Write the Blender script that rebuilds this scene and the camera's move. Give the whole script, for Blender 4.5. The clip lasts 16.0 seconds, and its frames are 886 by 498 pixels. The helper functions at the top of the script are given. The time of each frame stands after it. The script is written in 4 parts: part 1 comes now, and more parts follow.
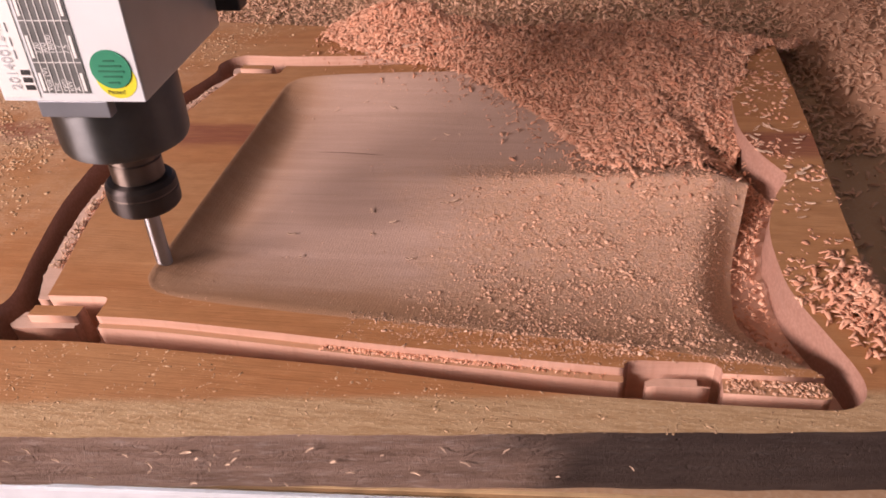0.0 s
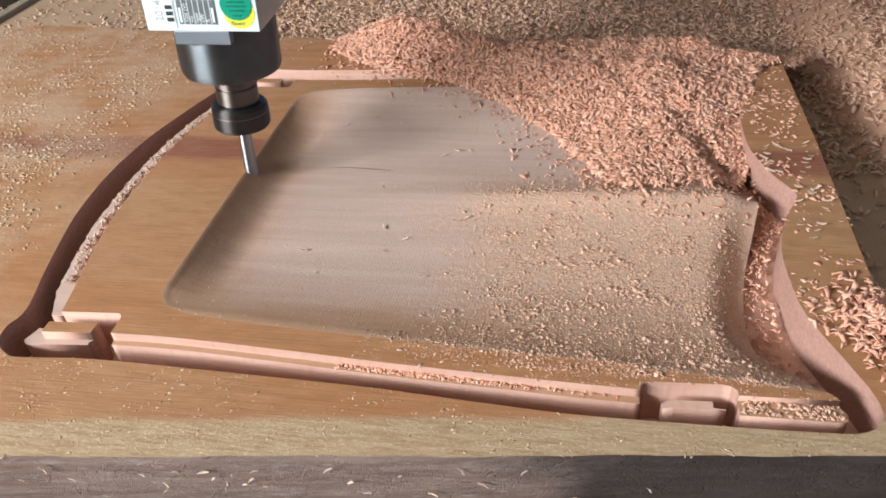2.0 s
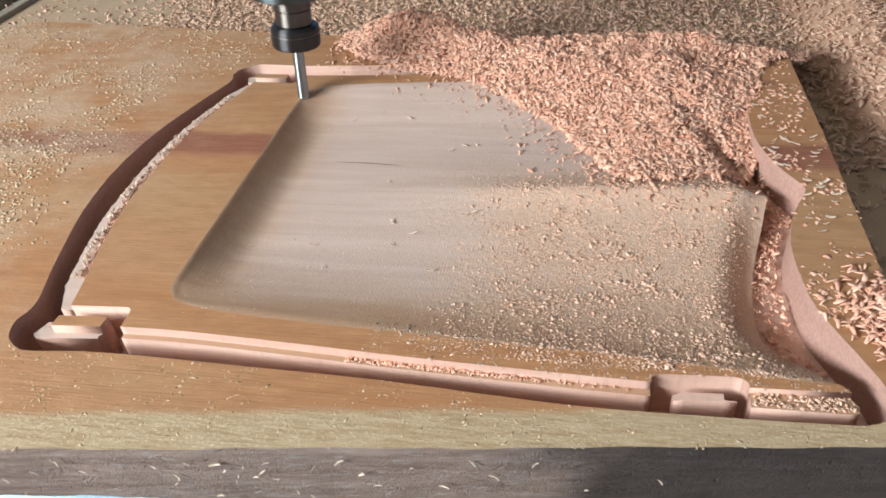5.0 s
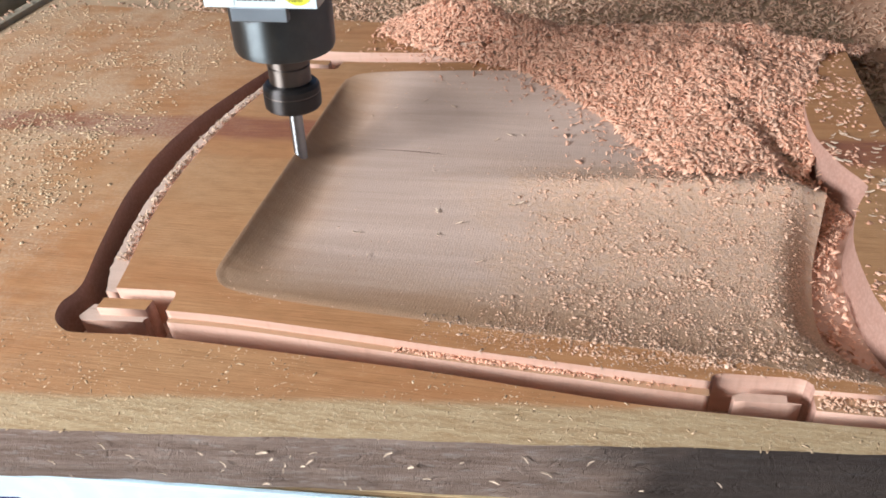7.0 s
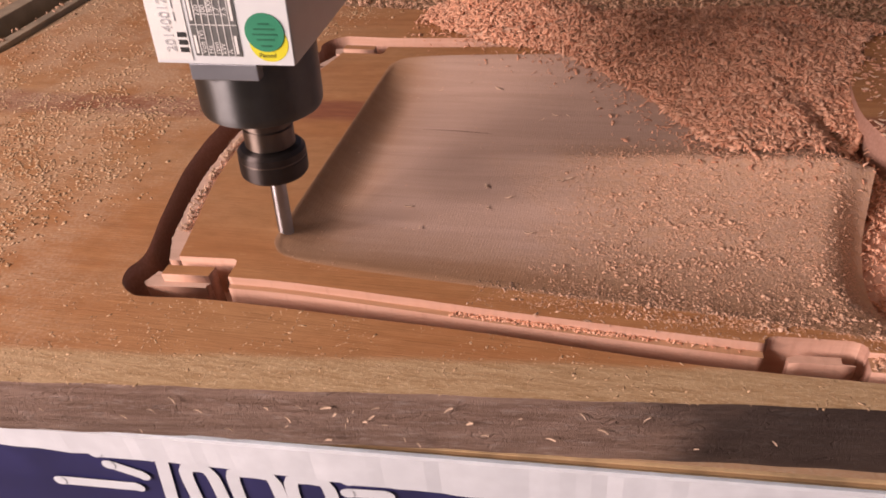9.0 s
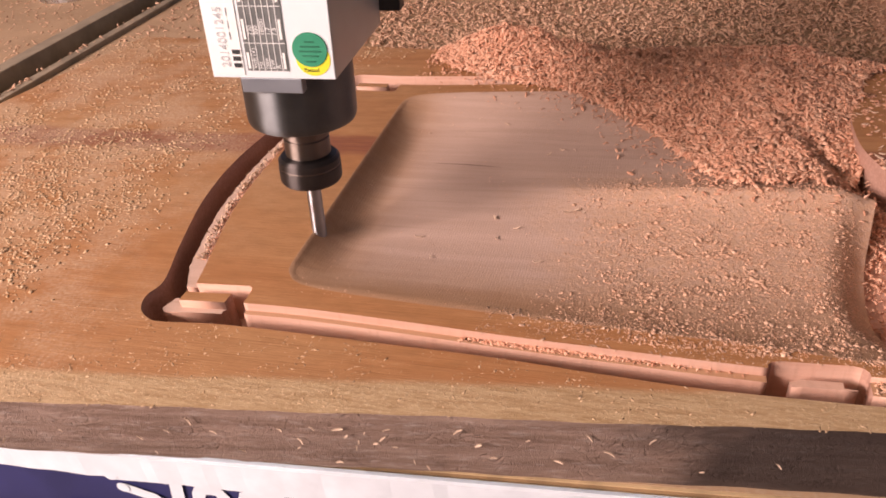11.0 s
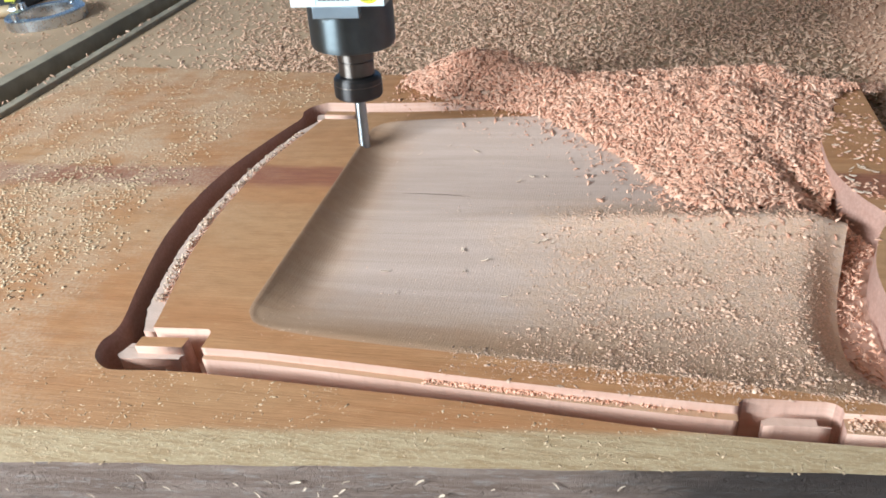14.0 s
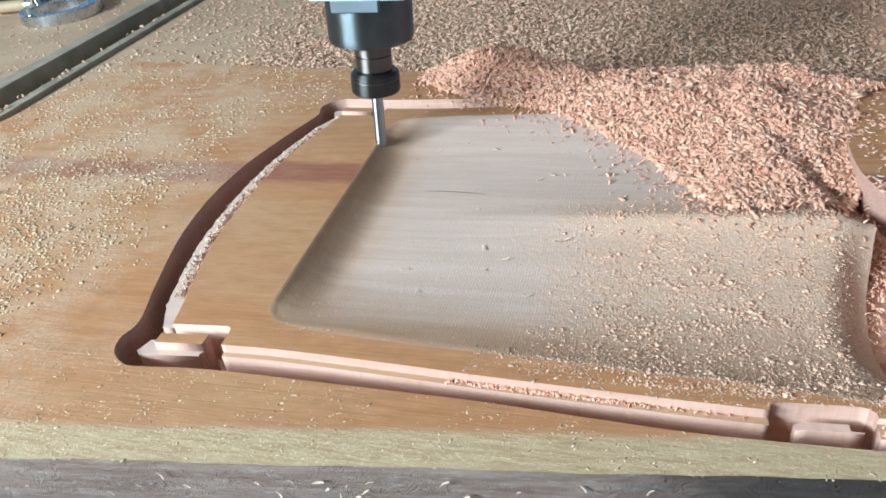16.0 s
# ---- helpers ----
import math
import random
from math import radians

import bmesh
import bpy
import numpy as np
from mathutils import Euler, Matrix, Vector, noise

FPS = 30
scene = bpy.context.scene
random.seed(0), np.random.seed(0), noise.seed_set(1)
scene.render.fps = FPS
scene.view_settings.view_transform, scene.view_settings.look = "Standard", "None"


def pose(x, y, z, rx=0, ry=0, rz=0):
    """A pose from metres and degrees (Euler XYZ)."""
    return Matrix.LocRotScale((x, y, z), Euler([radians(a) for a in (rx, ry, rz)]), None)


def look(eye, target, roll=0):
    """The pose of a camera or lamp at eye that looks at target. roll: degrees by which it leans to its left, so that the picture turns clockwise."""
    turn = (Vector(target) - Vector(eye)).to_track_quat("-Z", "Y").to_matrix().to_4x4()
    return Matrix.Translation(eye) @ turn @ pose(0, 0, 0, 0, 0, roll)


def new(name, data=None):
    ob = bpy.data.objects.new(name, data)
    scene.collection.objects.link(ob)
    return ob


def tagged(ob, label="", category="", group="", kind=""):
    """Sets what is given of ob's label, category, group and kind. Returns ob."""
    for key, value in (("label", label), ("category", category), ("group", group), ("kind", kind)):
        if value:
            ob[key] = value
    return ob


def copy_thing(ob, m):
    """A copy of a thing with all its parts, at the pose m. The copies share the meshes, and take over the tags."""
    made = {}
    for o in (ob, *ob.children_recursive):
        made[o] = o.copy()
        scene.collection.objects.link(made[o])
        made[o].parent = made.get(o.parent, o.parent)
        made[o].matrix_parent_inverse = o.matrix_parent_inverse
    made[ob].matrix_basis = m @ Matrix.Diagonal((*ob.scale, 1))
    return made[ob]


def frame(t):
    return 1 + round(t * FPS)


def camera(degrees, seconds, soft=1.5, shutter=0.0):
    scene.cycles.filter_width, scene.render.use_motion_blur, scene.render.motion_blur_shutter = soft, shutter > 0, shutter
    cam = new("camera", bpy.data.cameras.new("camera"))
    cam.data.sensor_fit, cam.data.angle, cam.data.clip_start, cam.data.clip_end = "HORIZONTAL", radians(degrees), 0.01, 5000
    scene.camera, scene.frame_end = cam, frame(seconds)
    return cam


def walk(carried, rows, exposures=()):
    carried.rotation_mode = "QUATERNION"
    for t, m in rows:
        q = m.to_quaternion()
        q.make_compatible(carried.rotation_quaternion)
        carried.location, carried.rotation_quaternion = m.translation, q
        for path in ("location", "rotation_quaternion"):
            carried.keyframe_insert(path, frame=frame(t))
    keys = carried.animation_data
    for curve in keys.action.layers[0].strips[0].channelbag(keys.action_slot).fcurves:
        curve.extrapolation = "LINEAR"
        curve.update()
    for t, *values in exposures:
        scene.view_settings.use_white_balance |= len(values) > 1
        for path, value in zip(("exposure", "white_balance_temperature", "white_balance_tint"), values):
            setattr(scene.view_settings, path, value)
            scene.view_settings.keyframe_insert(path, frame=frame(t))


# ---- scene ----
cam = camera(61.73, 16.0, soft=1.8)
PATH = [
    (0, (0.3282, -0.4540, 0.2871), (0.1536, 0.3146, -0.3284), -5.49),
    (0.5, (0.3196, -0.4520, 0.2903), (0.1589, 0.3187, -0.3262), -4.93),
    (1, (0.3179, -0.4503, 0.2915), (0.1564, 0.3226, -0.3220), -4.88),
    (1.5, (0.3161, -0.4489, 0.2938), (0.1504, 0.3236, -0.3193), -4.83),
    (2, (0.3168, -0.4524, 0.2948), (0.1478, 0.3222, -0.3146), -4.87),
    (2.5, (0.3163, -0.4550, 0.2957), (0.1488, 0.3229, -0.3099), -4.81),
    (3, (0.3192, -0.4535, 0.2966), (0.1516, 0.3271, -0.3056), -4.94),
    (3.5, (0.3188, -0.4556, 0.2961), (0.1536, 0.3238, -0.3083), -4.90),
    (6, (0.3035, -0.4533, 0.2890), (0.1204, 0.3139, -0.3256), -5.02),
    (6.5, (0.2982, -0.4509, 0.2872), (0.1065, 0.3127, -0.3294), -4.99),
    (7, (0.2947, -0.4517, 0.2865), (0.0951, 0.3103, -0.3296), -5.08),
    (7.5, (0.2920, -0.4589, 0.2859), (0.0843, 0.3051, -0.3249), -5.27),
    (8, (0.2869, -0.4667, 0.2870), (0.0735, 0.2984, -0.3205), -5.58),
    (8.5, (0.2842, -0.4697, 0.2850), (0.0628, 0.2930, -0.3227), -5.92),
    (9, (0.2810, -0.4764, 0.2789), (0.0500, 0.2810, -0.3317), -6.14),
    (9.2, (0.2794, -0.4804, 0.2785), (0.0433, 0.2761, -0.3314), -6.32),
    (11.3, (0.2850, -0.4902, 0.2821), (0.0369, 0.3011, -0.2769), -6.14),
    (11.5, (0.2851, -0.4874, 0.2846), (0.0407, 0.3080, -0.2701), -6.07),
    (12, (0.2913, -0.4798, 0.2854), (0.0524, 0.3219, -0.2625), -6.29),
    (12.5, (0.2920, -0.4756, 0.2855), (0.0548, 0.3273, -0.2615), -6.55),
    (13, (0.2940, -0.4723, 0.2851), (0.0584, 0.3301, -0.2632), -6.71),
    (13.5, (0.2956, -0.4705, 0.2842), (0.0627, 0.3324, -0.2646), -6.87),
    (14, (0.2960, -0.4689, 0.2832), (0.0619, 0.3314, -0.2688), -7.02),
    (14.5, (0.2960, -0.4679, 0.2842), (0.0597, 0.3305, -0.2697), -7.06),
    (15, (0.2947, -0.4698, 0.2834), (0.0556, 0.3283, -0.2696), -7.16),
    (15.5, (0.2905, -0.4698, 0.2837), (0.0505, 0.3294, -0.2675), -7.05),
    (16, (0.2853, -0.4665, 0.2813), (0.0422, 0.3301, -0.2721), -6.89),
]
EXPOSURES = [
    (0, -0.19, 7320, 44), (0.5, -0.31, 6920, 36), (1, -0.16, 6220, 20), (1.5, -0.02, 5820, 12), (2, 0.18, 5570, 8), (2.5, 0.33, 5270, 4), (3.5, 0.35, 5070, 0), (6, 0.32, 5370, 2), (7, 0.27, 5470, 6), (8, 0.14, 6070, 20), (8.5, -0.07, 6870, 34), (9, -0.37, 7570, 42),
    (11.5, 0.02, 7470, 38), (12, -0.20, 6370, 18), (12.5, -0.03, 5790, 10), (13, 0.17, 5370, 4), (13.5, 0.30, 5170, 0), (14.5, 0.48, 4910, -4), (16, 0.50, 4660, -8),
]
walk(cam, [(t, look(eye, target, roll)) for t, eye, target, roll in PATH], EXPOSURES)

# ---- light and air ----
world = bpy.data.worlds.new("world")
scene.world = world
world.use_nodes = True
wn = world.node_tree.nodes
sky = wn.new("ShaderNodeTexSky")
sky.sky_type = "NISHITA"
sky.sun_disc = False
sky.sun_elevation = radians(27)
sky.sun_rotation = radians(225)
sky.air_density, sky.dust_density, sky.ozone_density = 0.6, 5.0, 0.0
wn["Background"].inputs["Strength"].default_value = 0.155
world.node_tree.links.new(sky.outputs["Color"], wn["Background"].inputs["Color"])

# daylight through the one large window, in front of the bench and to its left
WINDOW = Vector((-1.38, -1.49, 0.88))
day = bpy.data.lights.new("window_light", "AREA")
day.shape, day.size, day.size_y = "RECTANGLE", 1.24, 0.36
day.energy = 86
day.color = (1.0, 0.96, 0.90)
lamp = new("window_light", day)
lamp.matrix_world = look(WINDOW + Vector((0.06, 0.06, 0)), WINDOW + Vector((1.06, 1.06, -0.45)))


# ---- materials ----
class Nodes:
    """A short hand for building node materials."""

    def __init__(self, name, rough=0.6, metal=0.0, spec=0.5):
        self.mat = bpy.data.materials.new(name)
        self.mat.use_nodes = True
        self.n, self.l = self.mat.node_tree.nodes, self.mat.node_tree.links
        self.bsdf = self.n["Principled BSDF"]
        self.set("Roughness", rough), self.set("Metallic", metal), self.set("Specular IOR Level", spec)
        self.pos = self.n.new("ShaderNodeNewGeometry").outputs["Position"]
        self.local = self.n.new("ShaderNodeTexCoord").outputs["Object"]

    def set(self, key, v):
        s = self.bsdf.inputs[key]
        if isinstance(v, bpy.types.NodeSocket):
            self.l.new(v, s)
        else:
            s.default_value = v

    def feed(self, socket, v):
        if isinstance(v, bpy.types.NodeSocket):
            self.l.new(v, socket)
        else:
            socket.default_value = v

    def math(self, op, a, b=0.0, c=0.0):
        m = self.n.new("ShaderNodeMath")
        m.operation = op
        for s, v in zip(m.inputs, (a, b, c)):
            self.feed(s, v)
        return m.outputs[0]

    def xyz(self, v):
        s = self.n.new("ShaderNodeSeparateXYZ")
        self.l.new(v, s.inputs[0])
        return s.outputs

    def scaled(self, v, sx, sy, sz):
        m = self.n.new("ShaderNodeMapping")
        self.l.new(v, m.inputs["Vector"])
        m.inputs["Scale"].default_value = (sx, sy, sz)
        return m.outputs[0]

    def noise(self, v, scale, detail=4, rough=0.55, twist=0.0):
        t = self.n.new("ShaderNodeTexNoise")
        self.l.new(v, t.inputs["Vector"])
        t.inputs["Scale"].default_value, t.inputs["Detail"].default_value = scale, detail
        t.inputs["Roughness"].default_value, t.inputs["Distortion"].default_value = rough, twist
        return t.outputs["Fac"]

    def ramp(self, v, lo, hi):
        m = self.n.new("ShaderNodeMapRange")
        m.interpolation_type = "SMOOTHSTEP"
        self.feed(m.inputs["Value"], v)
        m.inputs["From Min"].default_value, m.inputs["From Max"].default_value = lo, hi
        return m.outputs[0]

    def mix(self, fac, a, b, blend="MIX"):
        m = self.n.new("ShaderNodeMix")
        m.data_type, m.blend_type = "RGBA", blend
        self.feed(m.inputs["Factor"], fac)
        for s, v in ((m.inputs["A"], a), (m.inputs["B"], b)):
            for k in m.inputs:
                if k.name == s.name and k.type == "RGBA":
                    self.feed(k, (*v, 1) if isinstance(v, tuple) else v)
        return [o for o in m.outputs if o.type == "RGBA"][0]

    def bump(self, h, strength=0.3, dist=0.001):
        b = self.n.new("ShaderNodeBump")
        self.feed(b.inputs["Height"], h)
        b.inputs["Strength"].default_value, b.inputs["Distance"].default_value = strength, dist
        self.set("Normal", b.outputs[0])

    def island(self):
        return self.n.new("ShaderNodeNewGeometry").outputs["Random Per Island"]


def wood_top_material():
    w = Nodes("planed_wood", 0.62, spec=0.2)
    grain = w.noise(w.scaled(w.pos, 4, 70, 30), 1.6, 6, 0.6, 0.6)
    fine = w.noise(w.scaled(w.pos, 30, 700, 200), 1.0, 3)
    broad = w.noise(w.scaled(w.pos, 3, 9, 9), 1.0, 3)
    c = w.mix(w.ramp(grain, 0.3, 0.72), (0.40, 0.178, 0.072), (0.475, 0.233, 0.101))
    c = w.mix(w.ramp(broad, 0.35, 0.7), c, w.mix(0.5, c, (0.46, 0.28, 0.14)))
    c = w.mix(w.math("MULTIPLY", w.ramp(fine, 0.45, 0.75), 0.22), c, (0.28, 0.14, 0.065))
    mott = w.noise(w.scaled(w.pos, 45, 110, 60), 1.0, 5, 0.7)
    c = w.mix(w.math("MULTIPLY", w.ramp(mott, 0.42, 0.66), 0.40), c, (0.30, 0.145, 0.060))
    c = w.mix(w.math("MULTIPLY", w.ramp(mott, 0.42, 0.30), 0.35), c, (0.55, 0.34, 0.17))
    p = w.xyz(w.pos)
    wob = w.math("MULTIPLY", w.math("SUBTRACT", w.noise(w.scaled(w.pos, 9, 9, 9), 1.0, 2), 0.5), 0.02)
    y = w.math("ADD", p[1], wob)
    streak = w.math("MULTIPLY", w.ramp(y, 0.016, 0.032), w.ramp(y, 0.064, 0.054))
    streak = w.math("MULTIPLY", streak, w.math("ADD", 0.45, w.math("MULTIPLY", w.ramp(fine, 0.3, 0.6), 0.4)))
    c = w.mix(streak, c, (0.23, 0.075, 0.05))
    edge = w.math("ADD", w.math("SUBTRACT", p[1], w.math("MULTIPLY", p[0], 0.115)), 0.268)
    sap = w.ramp(w.math("ADD", edge, w.math("MULTIPLY", wob, 0.5)), 0.027, 0.020)
    c = w.mix(w.math("MULTIPLY", sap, 0.85), c, w.mix(w.ramp(w.noise(w.scaled(w.pos, 40, 300, 200), 1.0, 6, 0.75), 0.34, 0.64), (0.38, 0.255, 0.13), (0.56, 0.42, 0.25)))
    film = w.math("MULTIPLY", w.ramp(w.noise(w.scaled(w.pos, 14, 18, 14), 1.0, 5, 0.65), 0.36, 0.62), w.ramp(p[0], 0.06, -0.16))
    speck = w.ramp(w.noise(w.scaled(w.pos, 420, 420, 420), 1.0, 3), 0.42, 0.62)
    c = w.mix(w.math("MULTIPLY", w.math("MULTIPLY", film, w.math("ADD", 0.35, w.math("MULTIPLY", speck, 0.65))), 0.75), c, (0.60, 0.45, 0.31))
    crust = w.math("MULTIPLY", w.ramp(w.noise(w.scaled(w.pos, 380, 520, 380), 1.0, 4, 0.7), 0.50, 0.66), w.math("MULTIPLY", sap, w.ramp(broad, 0.30, 0.55)))
    c = w.mix(w.math("MULTIPLY", crust, 0.7), c, (0.62, 0.47, 0.30))
    w.set("Base Color", c)
    w.bump(w.math("ADD", w.math("ADD", fine, grain), w.math("MULTIPLY", crust, 1.6)), 0.28, 0.0009)
    return w.mat


def cut_wood_material():
    w = Nodes("fresh_cut_wood", 0.75, spec=0.15)
    grain = w.noise(w.scaled(w.pos, 5, 60, 60), 1.6, 5, 0.6, 0.5)
    fine = w.noise(w.scaled(w.pos, 500, 900, 500), 1.0, 2)
    c = w.mix(w.ramp(grain, 0.3, 0.72), (0.55, 0.387, 0.302), (0.63, 0.457, 0.368))
    c = w.mix(w.math("MULTIPLY", w.ramp(fine, 0.5, 0.8), 0.3), c, (0.42, 0.27, 0.19))
    p = w.xyz(w.pos)
    # brown on the left and near slopes puts their shade into the colour
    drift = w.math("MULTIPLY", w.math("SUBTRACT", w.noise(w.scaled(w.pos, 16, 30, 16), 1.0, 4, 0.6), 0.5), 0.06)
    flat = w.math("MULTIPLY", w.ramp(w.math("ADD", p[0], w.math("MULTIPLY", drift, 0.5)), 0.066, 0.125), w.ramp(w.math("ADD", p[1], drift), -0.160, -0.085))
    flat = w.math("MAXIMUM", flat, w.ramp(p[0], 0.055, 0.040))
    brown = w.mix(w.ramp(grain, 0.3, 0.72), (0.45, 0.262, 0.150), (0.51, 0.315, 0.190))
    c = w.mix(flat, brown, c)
    dull = w.noise(w.scaled(w.pos, 2.2, 55, 30), 1.0, 4, 0.6, 0.4)
    c = w.mix(w.math("MULTIPLY", w.ramp(dull, 0.52, 0.70), 0.20), c, (0.36, 0.25, 0.19))
    vein = w.noise(w.scaled(w.pos, 7, 330, 100), 1.0, 4, 0.6)
    c = w.mix(w.math("MULTIPLY", w.ramp(vein, 0.60, 0.72), 0.28), c, (0.31, 0.20, 0.145))
    film = w.math("MULTIPLY", w.ramp(w.math("ADD", p[0], w.math("MULTIPLY", w.noise(w.scaled(w.pos, 30, 30, 30), 1.0, 4), 0.14)), 0.26, 0.36), w.math("MULTIPLY", w.ramp(p[1], 0.05, 0.0), w.ramp(p[1], -0.172, -0.120)))
    mott = w.ramp(w.noise(w.scaled(w.pos, 260, 260, 260), 1.0, 4, 0.65), 0.38, 0.62)
    c = w.mix(w.math("MULTIPLY", film, w.math("ADD", 0.45, w.math("MULTIPLY", mott, 0.45))), c, (0.62, 0.395, 0.255))
    w.set("Base Color", c)
    wave = w.n.new("ShaderNodeTexWave")
    wave.bands_direction = "X"
    w.l.new(w.pos, wave.inputs["Vector"])
    wave.inputs["Scale"].default_value, wave.inputs["Distortion"].default_value = 160, 1.2
    wave.inputs["Detail"].default_value, wave.inputs["Detail Scale"].default_value = 2, 60
    grit = w.math("MULTIPLY", w.math("MULTIPLY", film, mott), 1.3)
    w.bump(w.math("ADD", grit, w.math("ADD", w.math("MULTIPLY", wave.outputs["Fac"], 0.22), fine)), 0.34, 0.0005)
    return w.mat


def wall_wood_material():
    w = Nodes("milled_groove_wood", 0.7, spec=0.2)
    grain = w.noise(w.scaled(w.pos, 8, 40, 90), 2.0, 4)
    c = w.mix(w.ramp(grain, 0.3, 0.7), (0.63, 0.38, 0.275), (0.72, 0.465, 0.35))
    nx = w.math("ABSOLUTE", w.xyz(w.n.new("ShaderNodeNewGeometry").outputs["True Normal"])[0])
    pores = w.noise(w.scaled(w.pos, 500, 500, 500), 1.0, 3)
    end = w.mix(w.ramp(pores, 0.4, 0.65), (0.30, 0.155, 0.115), (0.39, 0.22, 0.168))
    c = w.mix(w.math("MULTIPLY", w.ramp(nx, 0.35, 0.85), 0.72), c, end)
    tool = w.noise(w.scaled(w.pos, 260, 260, 40), 1.0, 4)
    c = w.mix(w.math("MULTIPLY", w.ramp(tool, 0.5, 0.75), 0.25), c, (0.46, 0.25, 0.17))
    w.set("Base Color", c)
    w.bump(w.math("ADD", w.noise(w.scaled(w.pos, 200, 200, 700), 1.0, 3), tool), 0.4, 0.0006)
    return w.mat


def rough_edge_material():
    w = Nodes("rough_slab_edge", 0.85, spec=0.15)
    grain = w.noise(w.scaled(w.pos, 6, 6, 70), 1.8, 8, 0.75, 0.2)
    fibre = w.noise(w.scaled(w.pos, 70, 70, 330), 1.0, 7, 0.8)
    blot = w.noise(w.scaled(w.pos, 30, 30, 75), 1.0, 6, 0.7)
    c = w.mix(w.ramp(grain, 0.34, 0.66), (0.21, 0.137, 0.102), (0.34, 0.24, 0.187))
    c = w.mix(w.math("MULTIPLY", w.ramp(fibre, 0.50, 0.68), 0.7), c, (0.44, 0.375, 0.33))
    c = w.mix(w.math("MULTIPLY", w.ramp(fibre, 0.42, 0.30), 0.40), c, (0.07, 0.040, 0.030))
    c = w.mix(w.math("MULTIPLY", w.ramp(blot, 0.55, 0.75), 0.55), c, (0.09, 0.06, 0.05))
    p = w.xyz(w.pos)
    wob = w.math("MULTIPLY", w.math("SUBTRACT", w.noise(w.scaled(w.pos, 14, 14, 30), 1.0, 4), 0.5), 0.13)
    stain = w.math("MULTIPLY", w.ramp(w.math("ADD", p[0], wob), 0.275, 0.345), w.ramp(w.math("ADD", p[1], 0.0), 0.0, -0.1))
    c = w.mix(w.math("MULTIPLY", stain, 0.82), c, (0.024, 0.020, 0.019))
    w.set("Base Color", c)
    scratch = w.ramp(w.noise(w.scaled(w.pos, 90, 90, 160), 1.0, 2, 0.5, 1.4), 0.60, 0.64)
    w.bump(w.math("SUBTRACT", w.math("ADD", w.math("ADD", grain, w.math("MULTIPLY", fibre, 2.0)), blot), scratch), 0.55, 0.0016)
    return w.mat


def chip_material(name, a, b, dark):
    w = Nodes(name, 0.8, spec=0.15)
    r = w.island()
    c = w.mix(r, a, b)
    c = w.mix(w.math("MULTIPLY", w.ramp(w.math("FRACT", w.math("MULTIPLY", r, 37.0)), 0.72, 1.0), 0.6), c, dark)
    c = w.mix(w.math("MULTIPLY", w.ramp(w.noise(w.scaled(w.pos, 900, 900, 900), 1.0, 2), 0.4, 0.7), 0.25), c, dark)
    w.set("Base Color", c)
    return w.mat


def plain_material(name, col, rough=0.5, metal=0.0, vary=0.12, scale=60.0, spec=0.5, bump=0.05):
    w = Nodes(name, rough, metal, spec)
    n = w.noise(w.local, scale, 4)
    big = w.noise(w.local, scale / 9, 3)
    lo, hi = tuple(k * (1 - vary) for k in col), tuple(min(1, k * (1 + vary)) for k in col)
    w.set("Base Color", w.mix(w.ramp(w.math("MULTIPLY", w.math("ADD", n, big), 0.5), 0.35, 0.65), lo, hi))
    w.set("Roughness", w.math("ADD", rough - 0.08, w.math("MULTIPLY", n, 0.16)))
    if bump:
        w.bump(n, bump, 0.0005)
    return w.mat


def turned_material(name, col, rough, metal, across=0.94):
    """Metal turned on a lathe: fine rings round the axis, which draw highlights out along it."""
    w = Nodes(name, rough, metal)
    n = w.noise(w.scaled(w.local, 60, 60, 900), 1.0, 4)
    smear = w.noise(w.local, 45, 5, 0.65)
    c = w.mix(w.ramp(smear, 0.35, 0.7), tuple(k * 0.9 for k in col), tuple(k * 1.1 for k in col))
    w.set("Base Color", w.mix(w.math("MULTIPLY", w.ramp(smear, 0.58, 0.78), 0.10), c, (0.30, 0.20, 0.13)))
    w.set("Roughness", w.math("ADD", rough - 0.06, w.math("MULTIPLY", smear, 0.14)))
    tangent = w.n.new("ShaderNodeTangent")
    tangent.direction_type, tangent.axis = "RADIAL", "Z"
    w.set("Tangent", tangent.outputs[0])
    w.set("Anisotropic", across)
    w.set("Anisotropic Rotation", 0.25)
    w.bump(n, 0.06, 0.0003)
    return w.mat


def board_material():
    w = Nodes("dusty_board", 0.8, spec=0.2)
    n = w.noise(w.scaled(w.pos, 12, 12, 12), 1.0, 5, 0.6)
    f = w.noise(w.scaled(w.pos, 400, 400, 400), 1.0, 3)
    c = w.mix(w.ramp(n, 0.35, 0.65), (0.42, 0.28, 0.17), (0.50, 0.335, 0.205))
    c = w.mix(w.ramp(f, 0.45, 0.7), c, (0.48, 0.35, 0.23))
    w.set("Base Color", c)
    w.bump(f, 0.4, 0.001)
    return w.mat


